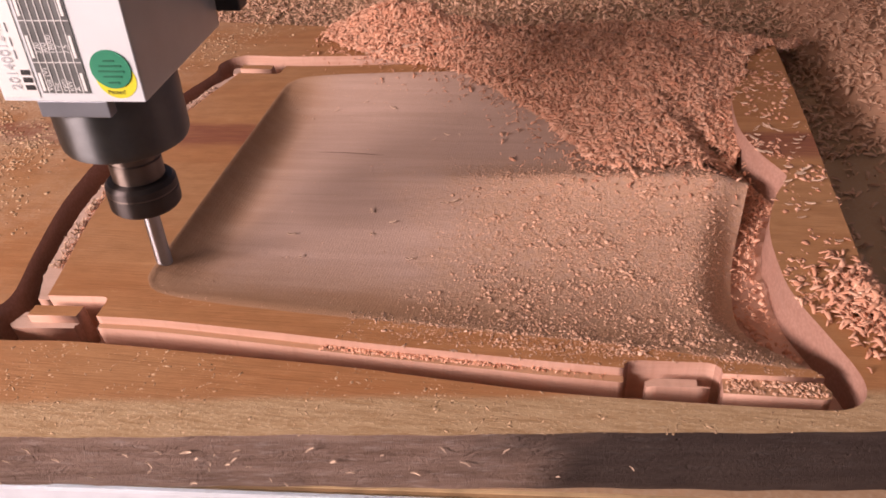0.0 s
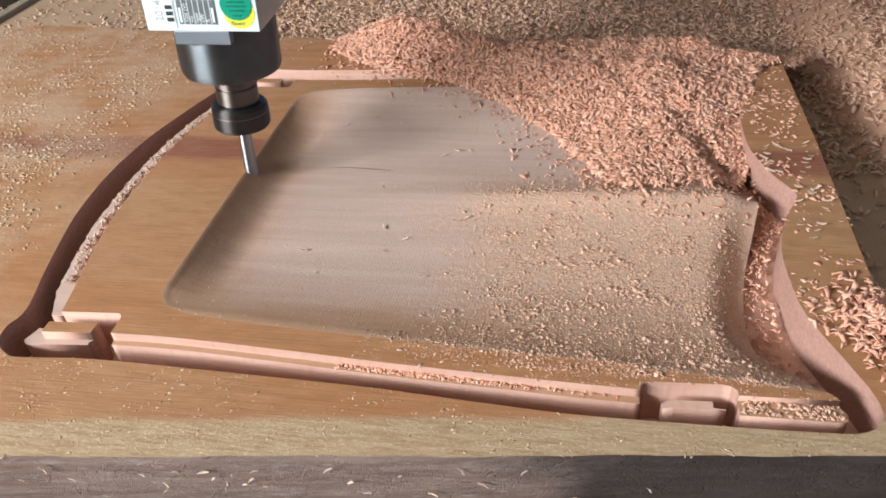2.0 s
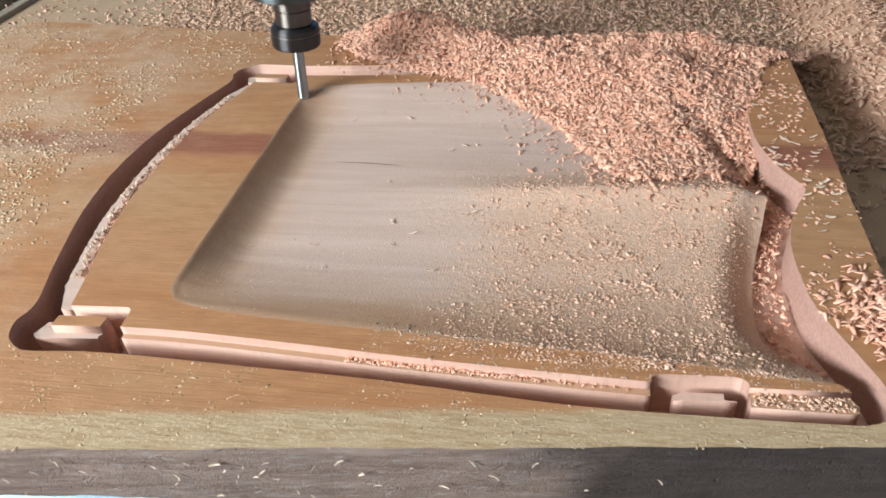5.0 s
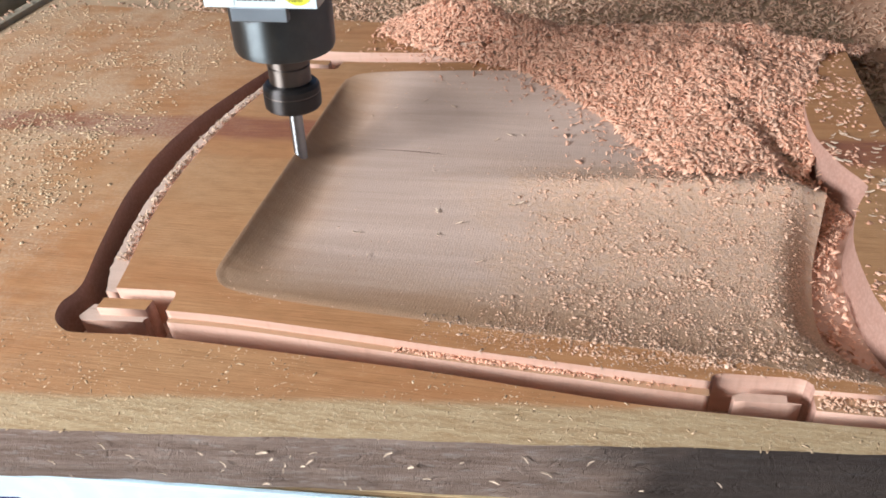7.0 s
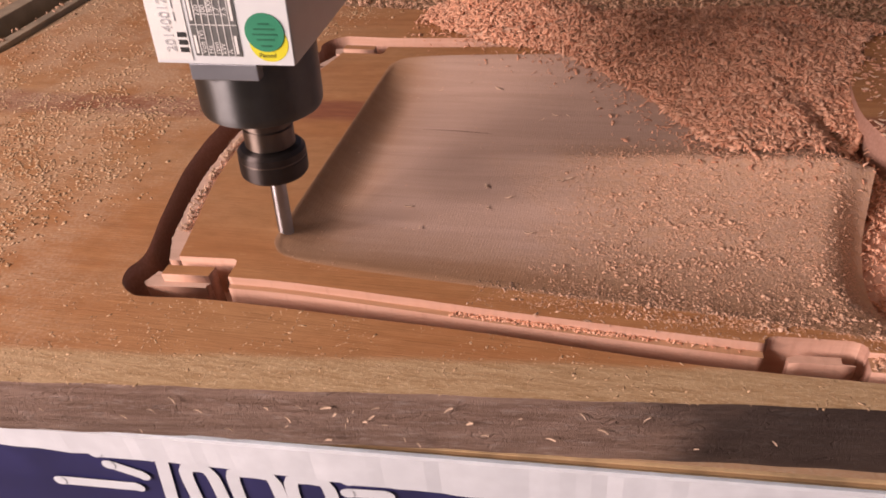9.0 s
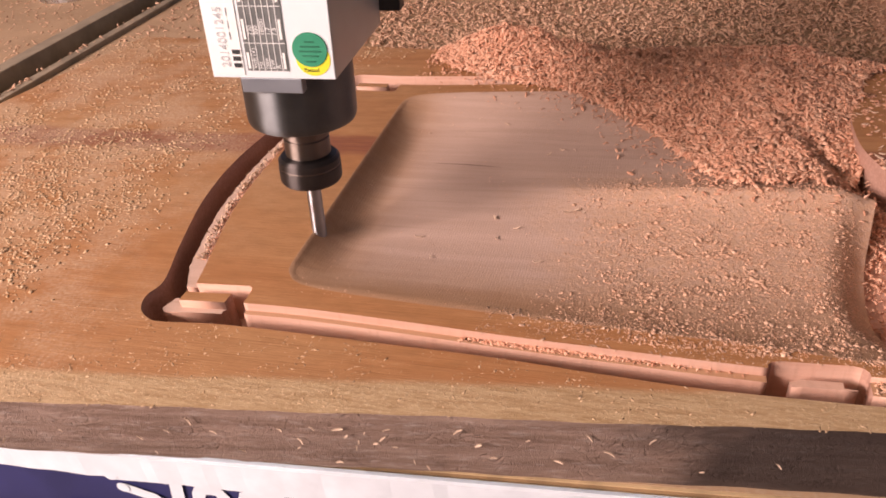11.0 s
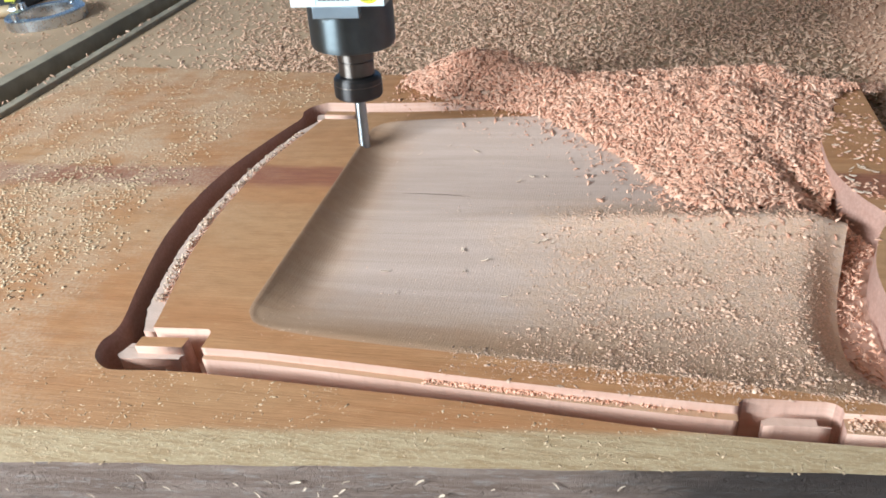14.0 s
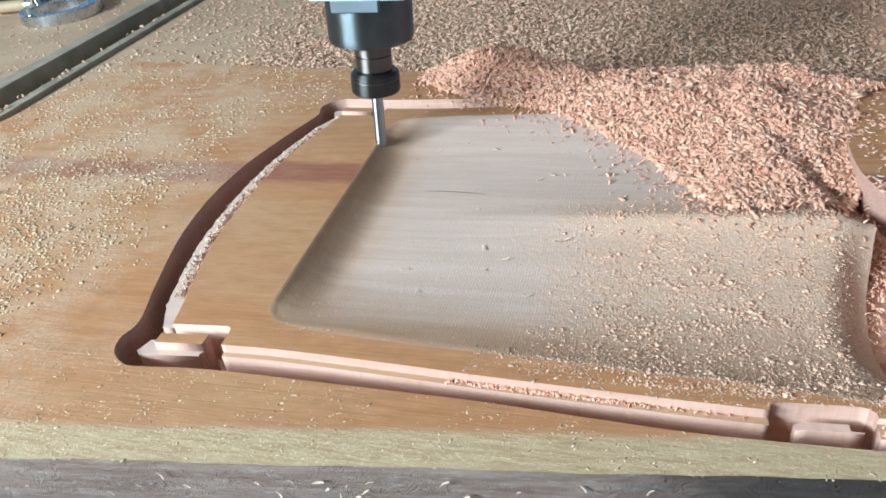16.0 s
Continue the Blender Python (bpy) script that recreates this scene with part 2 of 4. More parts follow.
M_TOP, M_CUT, M_WALL, M_EDGE = wood_top_material(), cut_wood_material(), wall_wood_material(), rough_edge_material()
M_CHIP = chip_material("fresh_chips", (0.70, 0.355, 0.225), (0.88, 0.555, 0.385), (0.54, 0.25, 0.15))
M_OLD = chip_material("older_chips", (0.60, 0.36, 0.235), (0.80, 0.53, 0.365), (0.43, 0.245, 0.15))
M_DUST = chip_material("wood_dust", (0.56, 0.36, 0.25), (0.68, 0.465, 0.335), (0.48, 0.30, 0.20))
M_CRUMB = chip_material("seat_crumbs", (0.68, 0.41, 0.27), (0.82, 0.55, 0.385), (0.55, 0.31, 0.195))
M_SPLINTER = chip_material("pale_splinters", (0.60, 0.42, 0.29), (0.74, 0.56, 0.41), (0.44, 0.29, 0.19))
M_TAN = chip_material("tan_sawdust", (0.52, 0.355, 0.21), (0.68, 0.485, 0.31), (0.40, 0.26, 0.145))
M_BOARD = board_material()
M_STEEL = plain_material("turned_steel", (0.62, 0.63, 0.65), 0.28, 1.0, 0.08, 120)
M_BIT = turned_material("ground_carbide", (0.46, 0.47, 0.48), 0.40, 1.0)
M_BLACK = turned_material("black_oxide_steel", (0.075, 0.066, 0.062), 0.44, 0.85)
M_NOSE = turned_material("black_anodised_nose", (0.135, 0.145, 0.147), 0.44, 0.95)
M_SHAFT = turned_material("browned_steel", (0.20, 0.165, 0.14), 0.44, 0.95)
M_GREY = plain_material("grey_anodised_body", (0.40, 0.445, 0.44), 0.42, 0.35, 0.06, 50)
M_TAB = plain_material("grey_steel_tab", (0.30, 0.33, 0.36), 0.4, 0.6, 0.08, 50)
M_DARK = plain_material("black_bracket_paint", (0.022, 0.022, 0.023), 0.5, 0.0, 0.3, 40)
M_LABEL = plain_material("silver_label", (0.78, 0.87, 0.88), 0.38, 0.1, 0.03, 30, bump=0.0)
M_PAPER = plain_material("white_paper_label", (0.84, 0.88, 0.85), 0.55, 0.0, 0.04, 30, bump=0.0)
M_TABLE = plain_material("grey_printed_table", (0.15, 0.165, 0.16), 0.5, 0.0, 0.25, 60, bump=0.0)
M_INK = plain_material("black_ink", (0.03, 0.035, 0.035), 0.5, 0.0, 0.2, 60, bump=0.0)
M_PALEINK = plain_material("pale_grey_ink", (0.50, 0.55, 0.57), 0.5, 0.0, 0.1, 60, bump=0.0)
M_GREEN = plain_material("green_sticker", (0.015, 0.30, 0.17), 0.4, 0.0, 0.08, 60, bump=0.0)
M_DKGREEN = plain_material("dark_green_ink", (0.01, 0.16, 0.09), 0.4, 0.0, 0.08, 60, bump=0.0)
M_YELLOW = plain_material("yellow_sticker", (0.80, 0.78, 0.05), 0.4, 0.0, 0.06, 60, bump=0.0)
M_WHITE = plain_material("chipped_white_paint", (0.80, 0.89, 0.93), 0.6, 0.0, 0.07, 45)
M_BLUE = plain_material("navy_panel", (0.030, 0.032, 0.12), 0.5, 0.0, 0.2, 30)
M_PLY = plain_material("plywood_edge", (0.55, 0.40, 0.22), 0.8, 0.0, 0.3, 50)
M_PLYDARK = plain_material("plywood_glue_layer", (0.34, 0.22, 0.11), 0.85, 0.0, 0.3, 50)
M_ALU = plain_material("dusty_aluminium", (0.31, 0.25, 0.175), 0.9, 0.0, 0.25, 30)
M_TUBE = plain_material("tan_rubber", (0.42, 0.30, 0.17), 0.6, 0.0, 0.15, 60)
M_CONC = plain_material("workshop_concrete", (0.20, 0.19, 0.175), 0.85, 0.0, 0.2, 6)
M_PLASTER = plain_material("wall_plaster", (0.55, 0.53, 0.49), 0.9, 0.0, 0.08, 8)
M_LIME = plain_material("yellow_plastic", (0.62, 0.58, 0.06), 0.45, 0.0, 0.08, 40)


# ---- mesh helpers ----
def mesh_object(name, verts, faces, mats, parent=None, which=None, smooth=None, label=""):
    me = bpy.data.meshes.new(name)
    me.from_pydata([tuple(map(float, v)) for v in verts], [], [tuple(map(int, f)) for f in faces])
    for m in mats:
        me.materials.append(m)
    if which is not None:
        me.polygons.foreach_set("material_index", np.asarray(which, dtype=np.int32))
    if smooth is not None:
        me.polygons.foreach_set("use_smooth", np.asarray(smooth, dtype=bool) if not isinstance(smooth, bool) else np.full(len(faces), smooth))
    me.update()
    ob = new(name, me)
    if parent is not None:
        ob.parent = parent
    if label:
        tagged(ob, label)
    return ob


def part(name, bm, material, parent=None, label="", smooth=False):
    me = bpy.data.meshes.new(name)
    bmesh.ops.recalc_face_normals(bm, faces=bm.faces)
    bm.to_mesh(me)
    bm.free()
    me.materials.append(material)
    for p in me.polygons:
        p.use_smooth = smooth
    if smooth:
        me.set_sharp_from_angle(angle=radians(28))
    ob = new(name, me)
    if parent is not None:
        ob.parent = parent
    if label:
        tagged(ob, label)
    return ob


def thing(name, label, category, m=None, group="", kind=""):
    ob = new(name)
    if m is not None:
        ob.matrix_basis = m
    return tagged(ob, label, category, group, kind)


def box(x0, x1, y0, y1, z0, z1, bevel=0.0):
    bm = bmesh.new()
    bmesh.ops.create_cube(bm, size=1.0, matrix=Matrix.Translation(((x0 + x1) / 2, (y0 + y1) / 2, (z0 + z1) / 2)) @ Matrix.Diagonal((x1 - x0, y1 - y0, z1 - z0, 1)))
    if bevel:
        bmesh.ops.bevel(bm, geom=list(bm.edges), offset=bevel, segments=2, affect="EDGES", profile=0.6)
    return bm


def lathe(profile, n=48, cx=0.0, cy=0.0):
    """A turned body from (radius, height) pairs, closed at both ends."""
    bm = bmesh.new()
    rings = []
    for r, z in profile:
        rings.append([bm.verts.new((cx + r * math.cos(2 * math.pi * k / n), cy + r * math.sin(2 * math.pi * k / n), z)) for k in range(n)])
    for a, b in zip(rings, rings[1:]):
        for k in range(n):
            bm.faces.new((a[k], a[(k + 1) % n], b[(k + 1) % n], b[k]))
    bm.faces.new(list(reversed(rings[0])))
    bm.faces.new(rings[-1])
    return bm


def smooth_line(pts, step=0.003, closed=False):
    """A Catmull-Rom line through pts, sampled about every step metres."""
    p = np.array(pts, dtype=float)
    q = np.vstack([p[-1], p, p[:2]]) if closed else np.vstack([2 * p[0] - p[1], p, 2 * p[-1] - p[-2]])
    out = []
    for i in range(1, len(q) - 2):
        a, b, c, d = q[i - 1], q[i], q[i + 1], q[i + 2]
        n = max(1, int(np.linalg.norm(c - b) / step))
        for t in np.arange(n) / n:
            out.append(0.5 * (2 * b + (c - a) * t + (2 * a - 5 * b + 4 * c - d) * t * t + (3 * b - a - 3 * c + d) * t ** 3))
    if not closed:
        out.append(p[-1])
    return np.array(out)


def inside(px, py, poly):
    px, py = np.asarray(px, float), np.asarray(py, float)
    hit = np.zeros(px.shape, dtype=bool)
    x0, y0 = poly[:, 0], poly[:, 1]
    x1, y1 = np.roll(x0, -1), np.roll(y0, -1)
    for a, b, c, d in zip(x0, y0, x1, y1):
        if b != d:
            k = ((b > py) != (d > py)) & (px < (c - a) * (py - b) / (d - b) + a)
            hit ^= k
    return hit


def away(px, py, line, closed=False):
    """The distance from points to a line of short pieces."""
    px, py = np.asarray(px, float), np.asarray(py, float)
    best = np.full(px.shape, 1e9)
    n = len(line)
    for i in range(n if closed else n - 1):
        a, b = line[i], line[(i + 1) % n]
        d = b - a
        t = np.clip(((px - a[0]) * d[0] + (py - a[1]) * d[1]) / (d @ d + 1e-15), 0, 1)
        best = np.minimum(best, (px - a[0] - t * d[0]) ** 2 + (py - a[1] - t * d[1]) ** 2)
    return np.sqrt(best)


def fill(outlines, holes, extra=()):
    """Triangles of the area within the first outline and outside the holes; other outlines stay as edges."""
    from mathutils.geometry import delaunay_2d_cdt
    vs, es = [], []
    for poly in [*outlines, *holes]:
        k = len(vs)
        vs += [Vector((float(a), float(b))) for a, b in poly]
        es += [(k + i, k + (i + 1) % len(poly)) for i in range(len(poly))]
    vs += [Vector((float(a), float(b))) for a, b in extra]
    v2, _, f2, *_ = delaunay_2d_cdt(vs, es, [], 0, 1e-7)
    v2 = np.array([tuple(v) for v in v2])
    f2 = np.array([tuple(f) for f in f2])
    c = v2[f2].mean(axis=1)
    keep = inside(c[:, 0], c[:, 1], outlines[0])
    for h in holes:
        keep &= ~inside(c[:, 0], c[:, 1], h)
    return v2, f2[keep], c[keep]


def wall_strip(line, z_top, z_bot, closed=True):
    """Quads down from a line. z_top may be a list."""
    n = len(line)
    zt = np.broadcast_to(z_top, (n,))
    v = [(x, y, z) for (x, y), z in zip(line, zt)] + [(x, y, z_bot) for x, y in line]
    f = [(i, (i + 1) % n, n + (i + 1) % n, n + i) for i in range(n if closed else n - 1)]
    return v, f


def area(poly):
    x, y = poly[:, 0], poly[:, 1]
    return 0.5 * float(np.sum(x * np.roll(y, -1) - np.roll(x, -1) * y))


class Build:
    """Gathers pieces of one mesh, with a material index and smoothness for each face."""

    def __init__(self):
        self.v, self.f, self.m, self.s = [], [], [], []

    def add(self, v, f, m, s=False):
        k = len(self.v)
        self.v += [tuple(p) for p in v]
        self.f += [tuple(i + k for i in q) for q in f]
        self.m += list(m) if np.ndim(m) else [m] * len(f)
        self.s += list(s) if np.ndim(s) else [s] * len(f)
        return self

    def prism(self, poly, z_top, z_bot, m_top, m_wall, smooth=True):
        poly = np.array(poly)
        if area(poly) < 0:
            poly = poly[::-1]
        v, f, _ = fill([poly], [])
        self.add([(x, y, z_top) for x, y in v], f, m_top)
        v, f = wall_strip(poly, z_top, z_bot)
        return self.add(v, [q[::-1] for q in f], m_wall, smooth)

    def make(self, name, mats, parent=None, label=""):
        return mesh_object(name, self.v, self.f, mats, parent, self.m, self.s, label)


# ---- the slab and the seat that is cut from it ----
FLOOR_Z, LEDGE_Z, STEP_Z, SLAB_Z = -0.029, -0.0038, -0.006, -0.047
X_FRONT = 0.444


def mirrored(half):
    """A closed outline from its half at y <= 0, which runs from the left axis point to the right one."""
    h = np.array(half)
    return np.vstack([h, [(x, -y) for x, y in h[-2:0:-1]]])


OUTER = mirrored(smooth_line([(-0.048, 0), (-0.0475, -0.02), (-0.042, -0.064), (-0.028, -0.119), (-0.0165, -0.158), (-0.0195, -0.175),
                              (-0.015, -0.188), (-0.004, -0.196), (0.006, -0.1975), (0.041, -0.195), (0.077, -0.195), (0.147, -0.197),
                              (0.212, -0.199), (0.271, -0.203), (0.326, -0.206), (0.401, -0.2055), (0.439, -0.2045), (0.454, -0.2035),
                              (0.464, -0.199), (0.469, -0.190), (0.468, -0.177), (0.461, -0.157), (0.449, -0.124), (0.4455, -0.098),
                              (0.446, -0.062), (0.455, -0.028), (0.465, -0.007), (0.4672, 0)]))

NEAR_A = [(0.050, -0.1735), (0.091, -0.1735), (0.161, -0.177), (0.208, -0.180), (0.258, -0.1825), (0.318, -0.185), (0.3555, -0.186)]
FRONT_HALF = [(0.4515, -0.1835), (0.441, -0.171), (0.429, -0.150), (0.4225, -0.127), (0.4225, -0.100), (0.428, -0.063), (0.438, -0.024), (X_FRONT, 0)]
BACK_HALF = [(-0.0235, 0), (-0.0228, -0.03), (-0.0203, -0.062), (-0.0148, -0.094), (-0.0065, -0.130), (-0.0005, -0.1583)]
seat_half = np.vstack([
    smooth_line([(x + 0.0085, y) for x, y in BACK_HALF]),
    [(0.046, -0.1565), (0.0485, -0.158), (0.0495, -0.161)], smooth_line(NEAR_A),
    [(0.3557, -0.1835), (0.358, -0.181), (0.362, -0.180), (0.397, -0.1785), (0.401, -0.1795), (0.4035, -0.182), (0.4037, -0.1852)],
    [(0.428, -0.1845)], smooth_line(FRONT_HALF)])
SEAT = mirrored(seat_half)
NEAR_EDGE = smooth_line([(0.0635, 0), (0.0635, -0.08), (0.0635, -0.128), (0.067, -0.140), (0.078, -0.1495), (0.111, -0.1555), (0.169, -0.160), (0.237, -0.1635),
                         (0.298, -0.167), (0.355, -0.170), (0.407, -0.1755), (0.434, -0.1785)], 0.004)
POCKET_HALF = np.vstack([NEAR_EDGE[:-1], smooth_line([(0.436, -0.1785), *FRONT_HALF[1:]])[1:]])
POCKET_HALF = np.array([p for p in POCKET_HALF])
RIM = np.vstack([NEAR_EDGE[::-1], [(x, -y) for x, y in NEAR_EDGE[1:]]])
FRONT_LINE = np.vstack([smooth_line(FRONT_HALF), [(x, -y) for x, y in smooth_line(FRONT_HALF)[-2::-1]]])


def step(t):
    t = np.clip(t, 0, 1)
    return t * t * (3 - 2 * t)


def hollow(x, y):
    """The depth of the dished seat at a place within its rim."""
    x, y = np.asarray(x, float), np.asarray(y, float)
    s = away(x, y, RIM)
    side = 0.150 + 0.075 * (x - 0.078) - np.abs(y)
    # a shallow first band, then a steeper curve down to the flat
    u = np.clip((x - 0.0630) / 0.0110, 0, 1)
    w = np.clip((x - 0.0740) / 0.024, 0, 1)
    left = 0.54 * (1 - (1 - u) ** 1.15) + 0.46 * (1 - (1 - w) ** 2.2)
    flank = 1 - (1 - np.clip(side / 0.088, 0, 1)) ** 2.0
    rim = np.minimum(left * flank, 1) * np.clip(s / 0.004, 0, 1)
    depth = 0.0142 * rim
    grow = step((x - 0.12) / 0.27)
    ridge = grow * np.exp(-np.sqrt(y * y + 0.002 ** 2) / 0.027) * 0.97
    z = -depth * (1 - ridge)
    d = away(x, y, FRONT_LINE)
    z -= 0.011 * step((0.028 - d) / 0.028) ** 1.7 * step(s / 0.05) * (1 - 0.45 * np.exp(-(y / 0.03) ** 2))
    return z


def in_pocket(x, y):
    return inside(x, y, RIM_POLY)


RIM_POLY = np.vstack([RIM, [(0.52, 0.1785), (0.52, -0.1785)]])


def wooden_slab():
    slab = thing("wooden_slab", "thick orange-brown wooden slab with a chair seat half carved out of it", "slab")
    edge = lambda x: -0.268 + 0.115 * x
    back = lambda x: 0.319 - 0.122 * (x + 0.336)
    rim = [(-0.47, edge(-0.47))]
    rim += [(x, edge(x) + 0.0004 * math.sin(x * 41) + 0.0003 * math.sin(x * 133)) for x in np.arange(-0.46, 0.488, 0.006)]
    rim += [(0.4885, edge(0.4885)), (0.4925, -0.036), (0.4955, 0.082), (0.4965, back(0.4965)), (-0.336, 0.319), (-0.357, 0.234), (-0.372, 0.166)]
    rim = np.array(rim)
    b = Build()
    v, f, _ = fill([rim], [OUTER])
    b.add([(x, y, 0) for x, y in v], f, 0)
    v, f = wall_strip(OUTER, 0, FLOOR_Z)
    b.add(v, f, 2, True)
    # a narrow worn arris, then the rough sides, in rows so that the edge is uneven
    rows = []
    for k, z in enumerate((0, -0.0015, -0.012, -0.024, -0.036, SLAB_Z)):
        ring = []
        c = rim.mean(axis=0)
        for i, (x, y) in enumerate(rim):
            o = (0, 0.0008, 0.001, 0.0016, 0.0012, 0.0)[k] + (0.0008 * noise.noise((x * 40, y * 40, z * 90)) if k else 0)
            d = np.array([x, y]) - c
            d /= np.linalg.norm(d)
            foot = max(0.0, 0.0047 - 0.0085 * x) * (k / 5) ** 3 if y < edge(x) + 0.004 else 0.0
            ring.append((x + d[0] * o, y + d[1] * o + foot, z))
        rows.append(ring)
    n = len(rim)
    vv = [p for r in rows for p in r]
    ff = [(k * n + i, (k + 1) * n + i, (k + 1) * n + (i + 1) % n, k * n + (i + 1) % n) for k in range(len(rows) - 1) for i in range(n)]
    b.add(vv, ff, 3, True)
    v, f, _ = fill([np.array(rows[-1])[:, :2]], [])
    b.add([(x, y, SLAB_Z) for x, y in v], [t[::-1] for t in f], 3)
    b.make("border", [M_TOP, M_CUT, M_WALL, M_EDGE], slab)

    v, f, _ = fill([OUTER], [])
    mesh_object("groove_floor", [(x, y, FLOOR_Z) for x, y in v], f, [M_WALL], slab, label="pinkish floor of the milled groove")

    # seat: flat rim and dished hollow in one skin
    gx, gy = np.meshgrid(np.arange(0.066, 0.45, 0.0042), np.arange(-0.176, 0.1765, 0.0042))
    gx, gy = gx.ravel(), gy.ravel()
    fx, fy = np.meshgrid(np.arange(0.0655, 0.102, 0.0015), np.arange(-0.165, 0.1655, 0.003))
    gx, gy = np.concatenate([gx[gx > 0.1025], fx.ravel()]), np.concatenate([gy[gx > 0.1025], fy.ravel()])
    ok = inside(gx, gy, SEAT) & in_pocket(gx, gy) & (away(gx, gy, RIM) > 0.0018) & (away(gx, gy, SEAT, True) > 0.0025)
    v, f, c = fill_seat(RIM, np.column_stack([gx[ok], gy[ok]]))
    inn = in_pocket(v[:, 0], v[:, 1]) | (away(v[:, 0], v[:, 1], RIM) < 1e-5)
    z = np.where(inn, hollow(v[:, 0], v[:, 1]), 0.0)
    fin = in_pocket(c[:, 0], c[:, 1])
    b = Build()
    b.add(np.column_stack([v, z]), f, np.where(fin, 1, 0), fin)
    line = SEAT if area(SEAT) > 0 else SEAT[::-1]
    zt = np.where(in_pocket(line[:, 0], line[:, 1]), hollow(line[:, 0], line[:, 1]), 0.0)
    wv, wf = wall_strip(line, zt, FLOOR_Z)
    b.add(wv, [q[::-1] for q in wf], 2, True)
    b.make("seat", [M_TOP, M_CUT, M_WALL], slab, "dished seat surface with a raised middle ridge")

    xs = np.linspace(0.118, 0.176, 30)
    mid = 0.0405 + 0.0012 * np.sin((xs - 0.118) * 60) - 0.05 * (xs - 0.118)
    wid = 0.00055 * np.sin(np.linspace(0.05, math.pi - 0.05, 30)) + 0.0001
    zz = hollow(xs, mid) + 0.0003
    mesh_object("grain_crack", [*zip(xs, mid - wid, zz), *zip(xs, mid + wid, zz)], [(i, i + 1, 31 + i, 30 + i) for i in range(29)], [M_EDGE], slab, label="thin dark crack along the grain")

    # stepped ledges and the waste blocks in the notches, on both sides
    h = smooth_line(BACK_HALF)
    h = np.vstack([h[::-1], [(x, -y) for x, y in h[1:]]])
    rng = random.Random(3)
    seat_side = np.array([(x + 0.0086, y) for x, y in h])
    h = np.array([(x - (0.0052 + 0.0012 * rng.random()) * min(1.0, max(0.0, (0.157 - abs(y)) / 0.02)), y) for x, y in h])
    Build().prism(np.vstack([h, seat_side[::-1]]), LEDGE_Z, FLOOR_Z, 0, 1).make("ledge", [M_CUT, M_WALL], slab)
    for s in (1, -1):
        flip = lambda p: np.array([(x, s * y) for x, y in p])
        out = [(x + (0.0005 if x < 0.06 else 0.0), y - 0.0036 - 0.003 * (x - 0.05)) for x, y in NEAR_A]
        poly = np.vstack([smooth_line(NEAR_A), smooth_line(out)[::-1]])
        Build().prism(flip(poly), STEP_Z, FLOOR_Z, 0, 1).make("ledge", [M_CUT, M_WALL], slab)
        poly = np.array([(0.4037, -0.1845), (0.428, -0.184), (0.4505, -0.183), (0.4545, -0.1895), (0.4535, -0.1935), (0.449, -0.1945), (0.428, -0.1945), (0.4035, -0.1947)])
        Build().prism(flip(poly), LEDGE_Z, FLOOR_Z, 0, 1).make("ledge", [M_CUT, M_WALL], slab)
        poly = np.array([(0.0055, -0.1675), (0.0375, -0.1658), (0.0372, -0.1745), (0.0055, -0.1762)])
        Build().prism(flip(poly), 0.0, FLOOR_Z, 0, 1).make("waste_block", [M_TOP, M_WALL], slab)
        poly = np.array([(-0.0035, -0.1680), (0.0055, -0.1675), (0.0055, -0.1762), (0.0372, -0.1746), (0.0352, -0.1770), (0.0360, -0.1788), (-0.0005, -0.1818), (-0.0045, -0.1814), (-0.0072, -0.1788)])
        Build().prism(flip(poly), STEP_Z, FLOOR_Z, 0, 1).make("waste_block", [M_CUT, M_WALL], slab)
        poly = np.array([(0.3715, -0.1872), (0.3915, -0.1862), (0.3915, -0.1905), (0.3975, -0.1908), (0.3975, -0.1914), (0.3915, -0.1915), (0.3725, -0.1922), (0.3665, -0.1935), (0.3660, -0.190)])
        Build().prism(flip(poly), LEDGE_Z - 0.001, FLOOR_Z, 1, 1).make("waste_block", [M_CUT, M_WALL], slab)
    return slab


def fill_seat(rim, extra):
    """Triangles within SEAT, with the open rim line kept as edges."""
    from mathutils.geometry import delaunay_2d_cdt
    n = len(SEAT)
    vs = [Vector(p) for p in SEAT] + [Vector(p) for p in rim] + [Vector(p) for p in extra]
    es = [(i, (i + 1) % n) for i in range(n)] + [(n + i, n + i + 1) for i in range(len(rim) - 1)]
    v, _, f, *_ = delaunay_2d_cdt(vs, es, [], 0, 1e-6)
    v, f = np.array([tuple(p) for p in v]), np.array([tuple(q) for q in f])
    c = v[f].mean(axis=1)
    k = inside(c[:, 0], c[:, 1], SEAT)
    return v, f[k], c[k]


# ---- chips ----
def surface(x, y):
    """The height of what lies bare under the chips."""
    x, y = np.asarray(x, float), np.asarray(y, float)
    z = np.zeros(x.shape)
    on = (y > -0.268 + 0.115 * x) & (y < 0.319 - 0.122 * (x + 0.336)) & (x < 0.494) & (x > -0.37)
    z[~on] = SLAB_Z
    slot = inside(x, y, OUTER) & ~inside(x, y, SEAT)
    z[slot] = FLOOR_Z
    dish = inside(x, y, SEAT) & in_pocket(x, y)
    if dish.any():
        z[dish] = hollow(x[dish], y[dish])
    return z


